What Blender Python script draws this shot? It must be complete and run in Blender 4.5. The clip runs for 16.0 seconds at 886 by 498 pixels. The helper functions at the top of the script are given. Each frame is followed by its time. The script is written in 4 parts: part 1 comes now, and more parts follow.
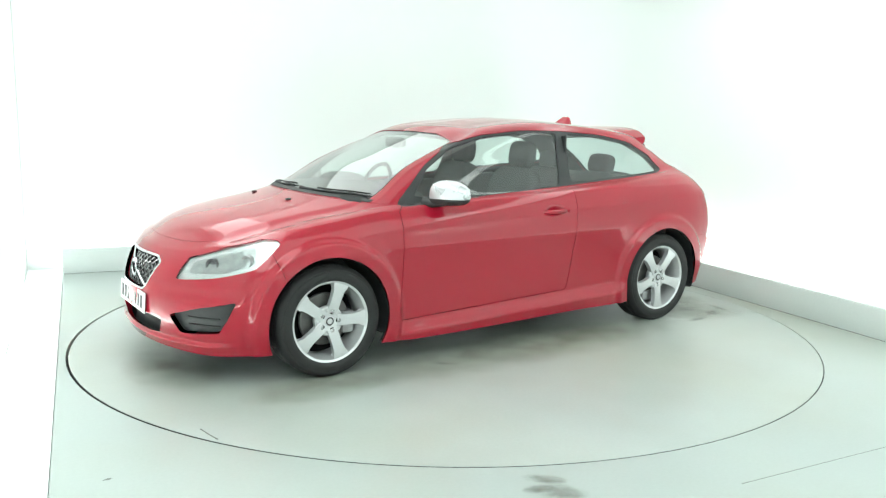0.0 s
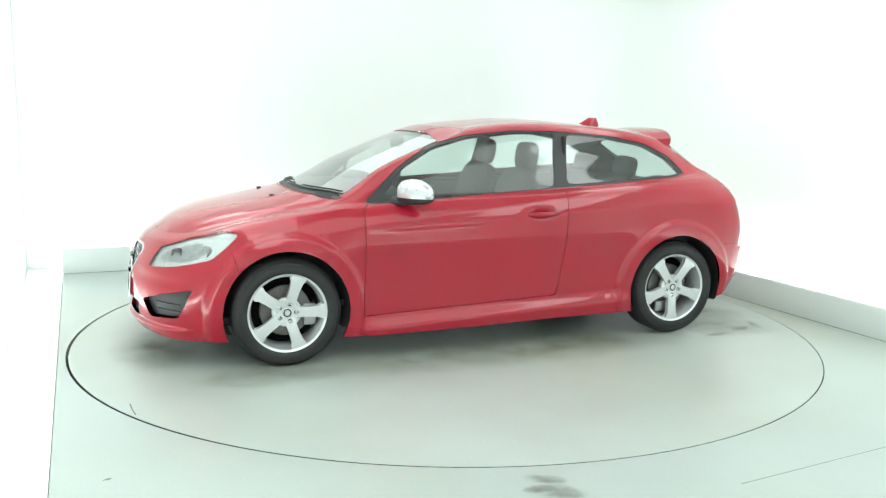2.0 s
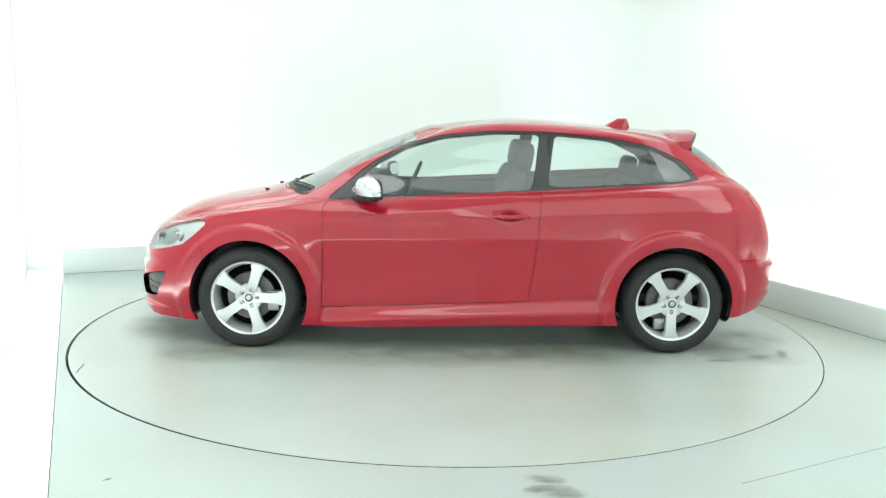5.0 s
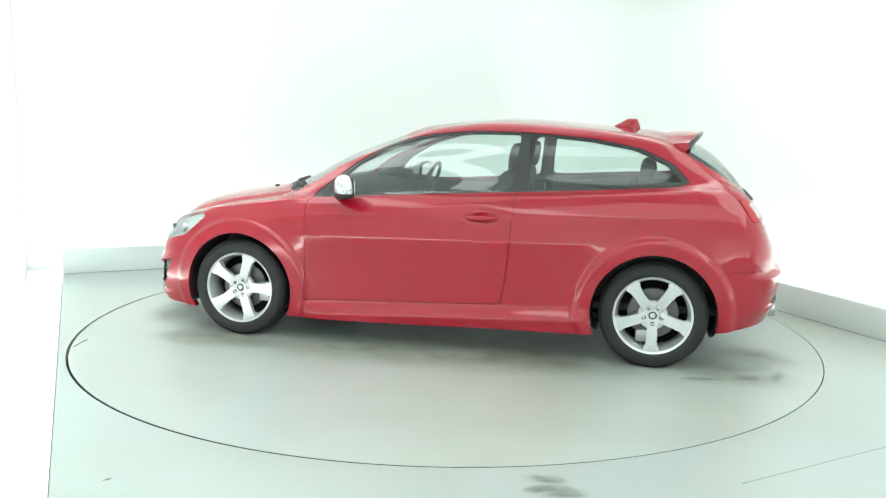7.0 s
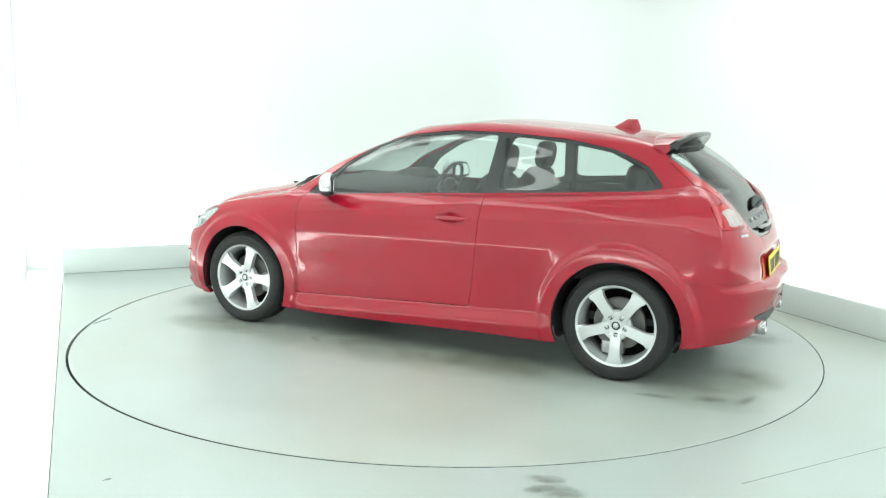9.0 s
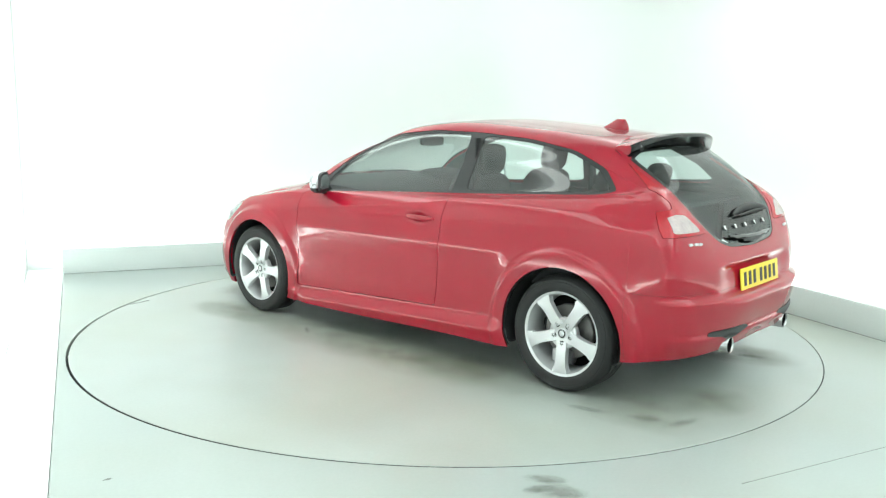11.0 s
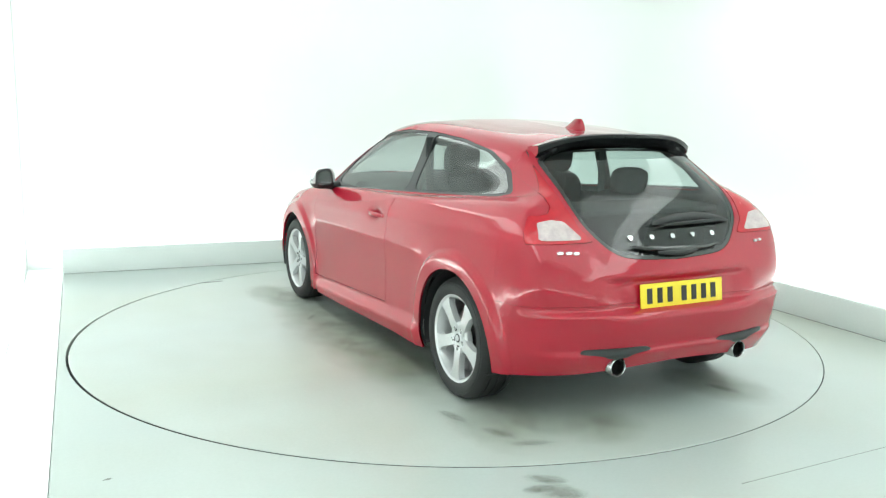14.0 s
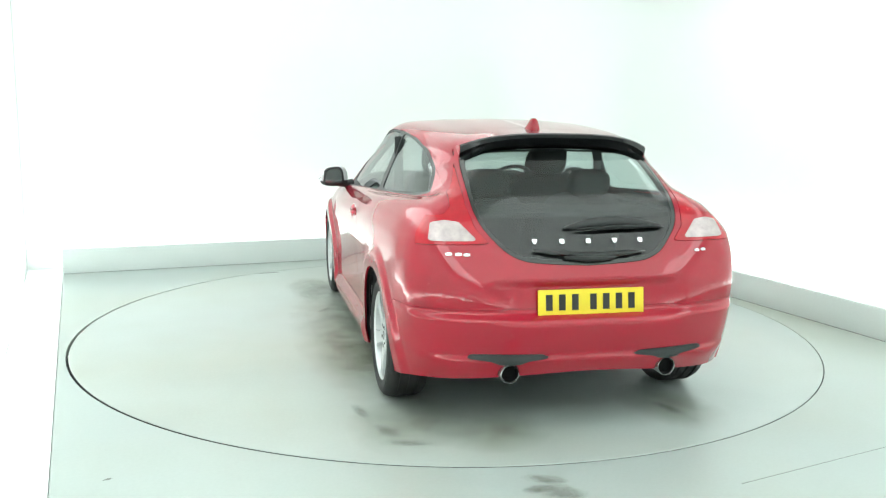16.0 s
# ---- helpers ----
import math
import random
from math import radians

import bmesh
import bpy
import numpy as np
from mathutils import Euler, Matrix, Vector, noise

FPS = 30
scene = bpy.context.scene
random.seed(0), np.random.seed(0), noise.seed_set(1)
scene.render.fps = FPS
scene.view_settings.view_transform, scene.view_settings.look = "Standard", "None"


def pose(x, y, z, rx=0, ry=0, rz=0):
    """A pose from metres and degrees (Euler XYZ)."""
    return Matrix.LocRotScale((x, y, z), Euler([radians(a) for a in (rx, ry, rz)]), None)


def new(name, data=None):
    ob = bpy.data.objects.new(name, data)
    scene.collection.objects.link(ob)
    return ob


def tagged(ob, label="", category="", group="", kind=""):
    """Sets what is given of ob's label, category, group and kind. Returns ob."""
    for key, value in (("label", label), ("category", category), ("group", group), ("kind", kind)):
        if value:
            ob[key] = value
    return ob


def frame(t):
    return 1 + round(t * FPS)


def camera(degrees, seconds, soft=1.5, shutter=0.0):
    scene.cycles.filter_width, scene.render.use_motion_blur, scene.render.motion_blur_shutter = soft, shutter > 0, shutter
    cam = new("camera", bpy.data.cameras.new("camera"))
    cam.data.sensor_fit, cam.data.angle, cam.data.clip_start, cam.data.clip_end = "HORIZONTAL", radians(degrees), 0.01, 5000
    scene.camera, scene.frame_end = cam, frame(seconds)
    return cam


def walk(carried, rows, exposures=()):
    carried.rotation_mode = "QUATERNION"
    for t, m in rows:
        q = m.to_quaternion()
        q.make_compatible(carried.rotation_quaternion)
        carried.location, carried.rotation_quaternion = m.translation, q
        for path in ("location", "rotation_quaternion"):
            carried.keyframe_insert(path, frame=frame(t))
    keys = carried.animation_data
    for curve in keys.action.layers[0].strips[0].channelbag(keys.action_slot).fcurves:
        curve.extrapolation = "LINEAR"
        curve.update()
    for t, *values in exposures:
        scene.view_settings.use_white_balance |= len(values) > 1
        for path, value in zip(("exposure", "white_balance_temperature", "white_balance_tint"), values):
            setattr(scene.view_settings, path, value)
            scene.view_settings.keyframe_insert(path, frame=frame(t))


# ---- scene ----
cam = camera(54.85, 16.0, soft=1.25)
EYE = (0.0, -5.873, 1.488)
VIEW = pose(*EYE, 0, 0, 0.279) @ pose(0, 0, 0, 90 - 9.207) @ pose(0, 0, 0, 0, 0, 0.96)
walk(cam, [(0.0, VIEW), (16.0, VIEW)], exposures=[(0.0, 0.0), (16.0, 0.0)])

# ---- world and light ----
ROOM = pose(0, 0, 0, 0, 0, 23.8)          # the booth stands at an angle to the view
world = bpy.data.worlds.new("booth_world")
scene.world = world
world.use_nodes = True
world.node_tree.nodes["Background"].inputs[0].default_value = (0.9, 1.0, 0.96, 1)
world.node_tree.nodes["Background"].inputs[1].default_value = 0.05


def ceiling_light(u, v, z, w, d, watts):
    data = bpy.data.lights.new("softbox_light", "AREA")
    data.shape, data.size, data.size_y, data.energy = "RECTANGLE", w, d, watts
    data.color = (0.935, 1.0, 0.975)
    ob = new("softbox_light", data)
    ob.matrix_world = ROOM @ pose(u, v, z)
    return ob


ceiling_light(0.05, -4.4, 2.88, 4.6, 3.8, 62)
ceiling_light(0.0, 0.95, 2.88, 4.9, 3.9, 52)


def wall_wash(u, v, long, side, watts):
    """A strip along the ceiling's edge, leaning towards the wall beside it."""
    data = bpy.data.lights.new("wall_wash_light", "AREA")
    data.shape, data.size, data.size_y, data.energy = "RECTANGLE", 1.0, long, watts
    data.color = (0.935, 1.0, 0.975)
    ob = new("wall_wash_light", data)
    ob.matrix_world = ROOM @ pose(u, v, 2.60) @ pose(0, 0, 0, 0, 28 * side, 0)
    return ob


wall_wash(-1.75, -2.0, 8.6, 1, 63)
wall_wash(1.85, -3.2, 7.0, -1, 47)


def trough_light(u, v, long, turn, watts):
    """A tube in the trough behind the low upstand, washing the wall from below."""
    data = bpy.data.lights.new("trough_light", "AREA")
    data.shape, data.size, data.size_y, data.energy = "RECTANGLE", long, 0.08, watts
    data.color = (0.95, 1.0, 0.98)
    ob = new("trough_light", data)
    ob.matrix_world = ROOM @ pose(u, v, 0.03, 0, 0, turn) @ pose(0, 0, 0, 180 - 18)
    return ob


trough_light(-0.2, 2.90, 4.6, 0, 24)
trough_light(2.71, -1.6, 8.0, -90, 46)
trough_light(-2.74, -2.0, 9.0, 90, 54)
trough_light(0.05, -7.31, 4.4, 180, 50)


# ---- materials ----
def material(name, color, rough=0.5, metal=0.0, coat=0.0, vary=0.08, scale=6.0, bump=0.0, bump_scale=200.0, spec=0.5, fine=60.0, tint=None):
    """A principled surface whose tone and gloss drift at two scales, with a fine relief."""
    m = bpy.data.materials.new(name)
    m.use_nodes = True
    nt = m.node_tree
    b = nt.nodes["Principled BSDF"]
    b.inputs["Metallic"].default_value = metal
    b.inputs["Coat Weight"].default_value = coat
    b.inputs["Coat Roughness"].default_value = 0.025
    b.inputs["Specular IOR Level"].default_value = spec
    co = nt.nodes.new("ShaderNodeTexCoord")
    big, small = nt.nodes.new("ShaderNodeTexNoise"), nt.nodes.new("ShaderNodeTexNoise")
    big.inputs["Scale"].default_value, small.inputs["Scale"].default_value = scale, fine
    big.inputs["Detail"].default_value = 4
    add = nt.nodes.new("ShaderNodeMath")
    add.operation = "MULTIPLY_ADD"
    nt.links.new(co.outputs["Object"], big.inputs["Vector"])
    nt.links.new(co.outputs["Object"], small.inputs["Vector"])
    nt.links.new(small.outputs[0], add.inputs[0])
    add.inputs[1].default_value = 0.35
    nt.links.new(big.outputs[0], add.inputs[2])
    ramp = nt.nodes.new("ShaderNodeMapRange")
    ramp.inputs[1].default_value, ramp.inputs[2].default_value = 0.35, 1.0
    ramp.inputs[3].default_value, ramp.inputs[4].default_value = 1 - vary, 1 + vary
    nt.links.new(add.outputs[0], ramp.inputs[0])
    mul = nt.nodes.new("ShaderNodeVectorMath")
    mul.operation = "SCALE"
    mul.inputs[0].default_value = color
    nt.links.new(ramp.outputs[0], mul.inputs["Scale"])
    if tint:
        # broad drifts towards a second tone
        broad, share, blend = nt.nodes.new("ShaderNodeTexNoise"), nt.nodes.new("ShaderNodeMapRange"), nt.nodes.new("ShaderNodeMix")
        broad.inputs["Scale"].default_value, broad.inputs["Detail"].default_value = 0.55, 5
        share.inputs[1].default_value, share.inputs[2].default_value = 0.42, 0.68
        blend.data_type = "RGBA"
        blend.inputs[6].default_value, blend.inputs[7].default_value = (*color, 1), (*tint, 1)
        nt.links.new(co.outputs["Object"], broad.inputs["Vector"])
        nt.links.new(broad.outputs[0], share.inputs[0])
        nt.links.new(share.outputs[0], blend.inputs[0])
        nt.links.new(blend.outputs[2], mul.inputs[0])
    nt.links.new(mul.outputs[0], b.inputs["Base Color"])
    rr = nt.nodes.new("ShaderNodeMapRange")
    rr.inputs[3].default_value, rr.inputs[4].default_value = rough * 0.8, min(1, rough * 1.2)
    nt.links.new(big.outputs[0], rr.inputs[0])
    nt.links.new(rr.outputs[0], b.inputs["Roughness"])
    if bump:
        bn, bt = nt.nodes.new("ShaderNodeBump"), nt.nodes.new("ShaderNodeTexNoise")
        bt.inputs["Scale"].default_value = bump_scale
        bn.inputs["Strength"].default_value, bn.inputs["Distance"].default_value = bump, 0.002
        nt.links.new(co.outputs["Object"], bt.inputs["Vector"])
        nt.links.new(bt.outputs[0], bn.inputs["Height"])
        nt.links.new(bn.outputs[0], b.inputs["Normal"])
    return m


def glass(name, tint, gloss=0.02, least=0.085):
    """A thin pane: tinted see-through with a mirror gloss by Fresnel."""
    m = bpy.data.materials.new(name)
    m.use_nodes = True
    nt = m.node_tree
    nt.nodes.clear()
    out, mix = nt.nodes.new("ShaderNodeOutputMaterial"), nt.nodes.new("ShaderNodeMixShader")
    tr, gl, fr = nt.nodes.new("ShaderNodeBsdfTransparent"), nt.nodes.new("ShaderNodeBsdfGlossy"), nt.nodes.new("ShaderNodeLayerWeight")
    power, schlick = nt.nodes.new("ShaderNodeMath"), nt.nodes.new("ShaderNodeMath")
    power.operation, schlick.operation = "POWER", "MULTIPLY_ADD"
    power.inputs[1].default_value, schlick.inputs[1].default_value, schlick.inputs[2].default_value = 4.5, 0.88, least
    tr.inputs[0].default_value = (*tint, 1)
    gl.inputs["Roughness"].default_value = gloss
    fr.inputs[0].default_value = 0.5
    nt.links.new(fr.outputs["Facing"], power.inputs[0])
    nt.links.new(power.outputs[0], schlick.inputs[0])
    nt.links.new(schlick.outputs[0], mix.inputs[0])
    nt.links.new(tr.outputs[0], mix.inputs[1])
    nt.links.new(gl.outputs[0], mix.inputs[2])
    nt.links.new(mix.outputs[0], out.inputs[0])
    return m


PAINT = material("red_paint", (0.362, 0.0058, 0.023), 0.45, 0.0, 1.0, 0.04, 2.0, spec=0.05)
PAINT.node_tree.nodes["Principled BSDF"].inputs["Coat IOR"].default_value = 1.56
BLACK_GLOSS = material("black_gloss", (0.012, 0.013, 0.014), 0.12, 0, 0.6)
BLACK_PLASTIC = material("black_plastic", (0.022, 0.024, 0.025), 0.5, 0, 0, 0.15, 8, 0.3)
SATIN_TRIM = material("satin_trim", (0.03, 0.033, 0.034), 0.35)
RUBBER = material("tyre_rubber", (0.014, 0.0145, 0.015), 0.66, 0, 0, 0.25, 9, 0.25, 120)
ALLOY = material("silver_alloy", (0.60, 0.61, 0.62), 0.34, 0.45, 0.3, 0.04, 5)
DARK_METAL = material("dark_metal", (0.10, 0.10, 0.105), 0.5, 0.7, 0, 0.2, 14)
DISC_STEEL = material("disc_steel", (0.42, 0.42, 0.43), 0.35, 0.9, 0, 0.12, 20)
CHROME = material("chrome", (0.8, 0.82, 0.83), 0.12, 1.0, 0, 0.03, 8)
SILVER = material("silver_paint", (0.66, 0.68, 0.70), 0.28, 0.55, 0.6, 0.03, 8)
LINING = material("dark_lining", (0.030, 0.033, 0.034), 0.85, 0, 0, 0.15, 12, 0.06)
HEADLINER = material("pale_headliner", (0.30, 0.31, 0.30), 0.9, 0, 0, 0.08, 12, 0.2)
SEAT_CLOTH = material("seat_cloth", (0.026, 0.029, 0.031), 0.85, 0, 0, 0.2, 14, 0.15, 400)
WHITE_WALL = material("white_wall", (0.84, 0.885, 0.868), 0.75, 0, 0, 0.012, 0.8)
UPSTAND = material("grey_white_upstand", (0.64, 0.70, 0.68), 0.55, 0, 0, 0.05, 1.2)
FLOOR = material("pale_green_floor", (0.395, 0.45, 0.432), 0.32, 0, 0, 0.09, 0.7, 0.05, 30, tint=(0.38, 0.415, 0.365))
DISC_FLOOR = material("pale_disc_floor", (0.425, 0.478, 0.46), 0.34, 0, 0, 0.10, 1.3, 0.05, 30, tint=(0.397, 0.432, 0.385))
PIT = material("dark_pit", (0.03, 0.033, 0.032), 0.8)
SCUFF = material("grey_scuff", (0.17, 0.18, 0.165), 0.6, 0, 0, 0.35, 25)
SCREEN_GLASS = glass("windscreen_glass", (0.85, 0.93, 0.90), least=0.36)
SIDE_GLASS = glass("side_glass", (0.83, 0.92, 0.89), least=0.13)
REAR_GLASS = glass("rear_glass", (0.70, 0.79, 0.77), least=0.08)
LAMP_CLEAR = glass("clear_lamp_lens", (0.93, 0.96, 0.96))
LAMP_RED = material("red_lamp_lens", (0.43, 0.002, 0.014), 0.25, 0, 0.6, 0.12, 30, spec=0.3)
LAMP_WHITE = material("white_lamp_lens", (0.48, 0.40, 0.40), 0.25, 0.1, 0.2, 0.25, 24, spec=0.3)
LAMP_BOWL = material("lamp_bowl", (0.62, 0.64, 0.64), 0.22, 0.6, 0, 0.1, 30)
LAMP_BEZEL = material("lamp_bezel", (0.30, 0.315, 0.31), 0.3, 0.3, 0, 0.3, 24)
# near-black whose colour stands for deep shade in the pipes and wheels
SHADE_BLACK = material("shade_black", (0.008, 0.008, 0.008), 0.9, spec=0.1)
PLATE_YELLOW = material("yellow_plate", (0.80, 0.62, 0.03), 0.4, 0, 0, 0.03, 10)
PLATE_WHITE = material("white_plate", (0.78, 0.80, 0.80), 0.4, 0, 0, 0.03, 10)
PLATE_INK = material("plate_ink", (0.015, 0.015, 0.016), 0.5)
PIPE_STEEL = material("pipe_steel", (0.48, 0.48, 0.49), 0.20, 0.9, 0, 0.15, 20)
SPOILER_BLACK = material("spoiler_black", (0.012, 0.013, 0.014), 0.16, 0, 0, 0.1, 8, spec=0.4)
BROWN_DISC = material("brake_disc_steel", (0.17, 0.165, 0.16), 0.5, 0.8, 0, 0.2, 20)


# ---- mesh helpers ----
def mesh_from(name, verts, faces, mat, smooth=True, normals=None):
    me = bpy.data.meshes.new(name)
    me.from_pydata([tuple(map(float, v)) for v in verts], [], [tuple(map(int, f)) for f in faces])
    me.materials.append(mat)
    if smooth:
        me.polygons.foreach_set("use_smooth", [True] * len(me.polygons))
    if normals is not None:
        me.normals_split_custom_set_from_vertices([tuple(map(float, n)) for n in normals])
    me.update()
    return me


def hang(name, me, parent, label="", m=None):
    ob = new(name, me)
    if parent is not None:
        ob.parent = parent
    if m is not None:
        ob.matrix_basis = m
    return tagged(ob, label)


def part(name, bm, mat, parent, label="", m=None, smooth=True, crisp=35):
    """Links a bmesh as one mesh object under a thing or a part."""
    bmesh.ops.recalc_face_normals(bm, faces=bm.faces)
    me = bpy.data.meshes.new(name)
    for f in bm.faces:
        f.smooth = smooth
    if smooth:
        for e in bm.edges:
            e.smooth = len(e.link_faces) != 2 or e.calc_face_angle(0) < radians(crisp)
    bm.to_mesh(me)
    bm.free()
    me.materials.append(mat)
    return hang(name, me, parent, label, m)


def box(sx, sy, sz, at=(0, 0, 0), bevel=0.0, seg=2, bm=None):
    bm = bm or bmesh.new()
    r = bmesh.ops.create_cube(bm, size=1.0, matrix=Matrix.Translation(at) @ Matrix.Diagonal((sx, sy, sz, 1)))
    if bevel:
        edges = list({e for v in r["verts"] for e in v.link_edges})
        bmesh.ops.bevel(bm, geom=edges, offset=bevel, segments=seg, profile=0.6, affect="EDGES")
    return bm


def lathe(profile, steps=64, bm=None, closed=False):
    """Turns (radius, y) pairs round the y axis."""
    bm = bm or bmesh.new()
    rings = []
    for k in range(steps):
        a = 2 * math.pi * k / steps
        rings.append([bm.verts.new((r * math.cos(a), y, r * math.sin(a))) for r, y in profile])
    n = len(profile)
    for k in range(steps):
        p, q = rings[k], rings[(k + 1) % steps]
        for i in range(n if closed else n - 1):
            j = (i + 1) % n
            bm.faces.new((p[i], p[j], q[j], q[i]))
    bmesh.ops.remove_doubles(bm, verts=bm.verts, dist=1e-5)
    return bm


def prism(poly, y0, y1, bevel=0.0, bm=None, seg=2):
    """A polygon in x and z drawn out from y0 to y1."""
    bm = bm or bmesh.new()
    a = [bm.verts.new((x, y0, z)) for x, z in poly]
    b = [bm.verts.new((x, y1, z)) for x, z in poly]
    faces = [bm.faces.new(a), bm.faces.new(b[::-1])]
    n = len(poly)
    for i in range(n):
        faces.append(bm.faces.new((a[i], b[i], b[(i + 1) % n], a[(i + 1) % n])))
    if bevel:
        edges = list(faces[0].edges) + list(faces[1].edges)
        bmesh.ops.bevel(bm, geom=edges, offset=bevel, segments=seg, profile=0.6, affect="EDGES")
    return bm


def tube(points, radius, sides=8, bm=None):
    """A round bar through points."""
    bm = bm or bmesh.new()
    pts = [Vector(p) for p in points]
    rings = []
    for i, p in enumerate(pts):
        d = (pts[min(i + 1, len(pts) - 1)] - pts[max(i - 1, 0)]).normalized()
        a = d.orthogonal().normalized() if i == 0 else (rings_a - d * rings_a.dot(d)).normalized()
        rings_a = a
        b = d.cross(a)
        r = radius[i] if isinstance(radius, (list, tuple)) else radius
        rings.append([bm.verts.new(p + r * (math.cos(t) * a + math.sin(t) * b)) for t in (2 * math.pi * k / sides for k in range(sides))])
    for p, q in zip(rings, rings[1:]):
        for k in range(sides):
            bm.faces.new((p[k], p[(k + 1) % sides], q[(k + 1) % sides], q[k]))
    bm.faces.new(rings[0][::-1])
    bm.faces.new(rings[-1])
    return bm


# ---- the booth ----
def wall(name, u0, u1, v0, v1, z0, z1, mat):
    bm = box(u1 - u0, v1 - v0, z1 - z0, ((u0 + u1) / 2, (v0 + v1) / 2, (z0 + z1) / 2))
    ob = part(name, bm, mat, None, smooth=False)
    ob.matrix_basis = ROOM
    return tagged(ob, kind="structure")


U0, U1, V0, V1, TOP = -2.49, 2.60, -7.2, 2.785, 2.95
DISC_R = 2.447


def cove_wall():
    """One seamless white wall round the back and the side, its corner swept in a wide curve."""
    r, d, n = 1.1, 0.30, 16
    path = [(U0 - 0.299, V1 + d)]
    cx, cy = U1 + d - r, V1 + d - r
    path += [(cx + r * math.sin(a), cy + r * math.cos(a)) for a in (math.pi / 2 * k / n for k in range(n + 1))]
    path.append((U1 + d, V0 - 0.299))
    bm = bmesh.new()
    rows = []
    for i, (u, v) in enumerate(path):
        p, q = path[max(i - 1, 0)], path[min(i + 1, len(path) - 1)]
        t = Vector((q[0] - p[0], q[1] - p[1])).normalized()
        ou, ov = u - t.y * 0.12, v + t.x * 0.12
        rows.append([bm.verts.new(c) for c in ((u, v, -0.05), (u, v, TOP), (ou, ov, TOP), (ou, ov, -0.05))])
    for p, q in zip(rows, rows[1:]):
        for k in range(4):
            bm.faces.new((p[k], p[(k + 1) % 4], q[(k + 1) % 4], q[k]))
    return part("wall_back", bm, WHITE_WALL, None, m=ROOM)


tagged(cove_wall(), "bright white seamless wall curving round the turntable", kind="structure")
tagged(wall("wall_left", U0 - 0.50, U0 - 0.30, V0 - 0.299, V1 + 0.29, -0.2, TOP, WHITE_WALL), "bright white side wall beside the floor edge")
tagged(wall("wall_front", U0 - 0.4, U1 + 0.4, V0 - 0.5, V0 - 0.3, -0.2, TOP, WHITE_WALL), "white wall closing the booth")
tagged(wall("ceiling", U0 - 0.4, U1 + 0.4, V0 - 0.5, V1 + 0.30, TOP, TOP + 0.1, WHITE_WALL), "white booth ceiling with soft light panels")


def upstand(name, u0, u1, v0, v1, label):
    bm = box(u1 - u0, v1 - v0, 0.22, ((u0 + u1) / 2, (v0 + v1) / 2, 0.11), 0.008)
    ob = part(name, bm, UPSTAND, None)
    ob.matrix_basis = ROOM
    return tagged(ob, label, kind="structure")


upstand("trim_back", U0, U1 + 0.04, V1, V1 + 0.04, "low pale grey upstand along the back of the floor")
upstand("trim_right", U1, U1 + 0.04, V0, V1 - 0.003, "low pale grey upstand along the side of the floor")
upstand("trim_front", U0 - 0.09, U1 + 0.04, V0 - 0.04, V0 - 0.003, "low pale grey upstand at the near end of the floor")
edge = box(0.296, V1 - V0 + 0.3, 0.05, (U0 - 0.149, (V0 + V1) / 2 + 0.13, -0.021), 0.003)
for vert in edge.verts:
    if vert.co.x > U0 - 0.02:
        vert.co.x -= 0.0058 * (V1 - vert.co.y)
tagged(part("trim_left", edge, WHITE_WALL, None, m=ROOM), "white lit ledge along the floor edge", kind="structure")


def ring_sheet(name, hole, off, mat):
    """The floor: a sheet with a round hole for the turntable, with a short lip down into the pit."""
    n = 180
    v, f = [], []
    for k in range(n):
        a = 2 * math.pi * k / n
        c, s = math.cos(a), math.sin(a)
        reach = min((U1 - 0.002 if c > 0 else U0 + 0.002) / c if abs(c) > 1e-9 else 1e9, (V1 - 0.002 if s > 0 else V0 + 0.002) / s if abs(s) > 1e-9 else 1e9)
        hu, hv = hole * c + off[0], hole * s + off[1]
        v += [(hu, hv, -0.05), (hu, hv, 0), (reach * c, reach * s, 0)]
    for k in range(n):
        i, j = 3 * k, 3 * ((k + 1) % n)
        f += [(i, i + 1, j + 1, j), (i + 1, i + 2, j + 2, j + 1)]
    # the corners left over beyond the sampled rim
    for cu, cv in ((U0, V0), (U1, V0), (U0, V1), (U1, V1)):
        a = math.atan2(cv, cu) % (2 * math.pi)
        k = int(a / (2 * math.pi) * n)
        v.append((cu, cv, 0))
        f.append((3 * k + 2, len(v) - 1, 3 * ((k + 1) % n) + 2))
    # the floor widens a little along its free edge
    v = [(u - 0.0058 * (V1 - w) if u < U0 + 0.01 else u, w, z) for u, w, z in v]
    ob = new(name, mesh_from(name, v, f, mat, smooth=False))
    ob.matrix_basis = ROOM
    return tagged(ob, "pale grey-green painted floor of the photo booth", kind="structure")


ring_sheet("floor", DISC_R + 0.0088, (-0.0076, -0.0030), FLOOR)
tagged(part("turntable_pit", box(6.2, 11.4, 0.06, (0, -2.2, -0.085)), PIT, None, m=ROOM), "dark pit under the turntable rim", kind="structure")

turntable = new("turntable")
tagged(turntable, "round flush pale grey turntable in the floor", "turntable")
part("disc", lathe([(0.0, 0.0), (DISC_R - 0.004, 0.0), (DISC_R, -0.003)], 180), DISC_FLOOR, turntable, m=pose(0, 0, 0, 90))
# the disc's side wall, darkened in colour for the shade of the gap
part("rim", lathe([(DISC_R, -0.003), (DISC_R, -0.05), (DISC_R - 0.12, -0.05)], 180), PIT, turntable, "disc edge coloured dark for the shade in the gap", m=pose(0, 0, 0, 90))


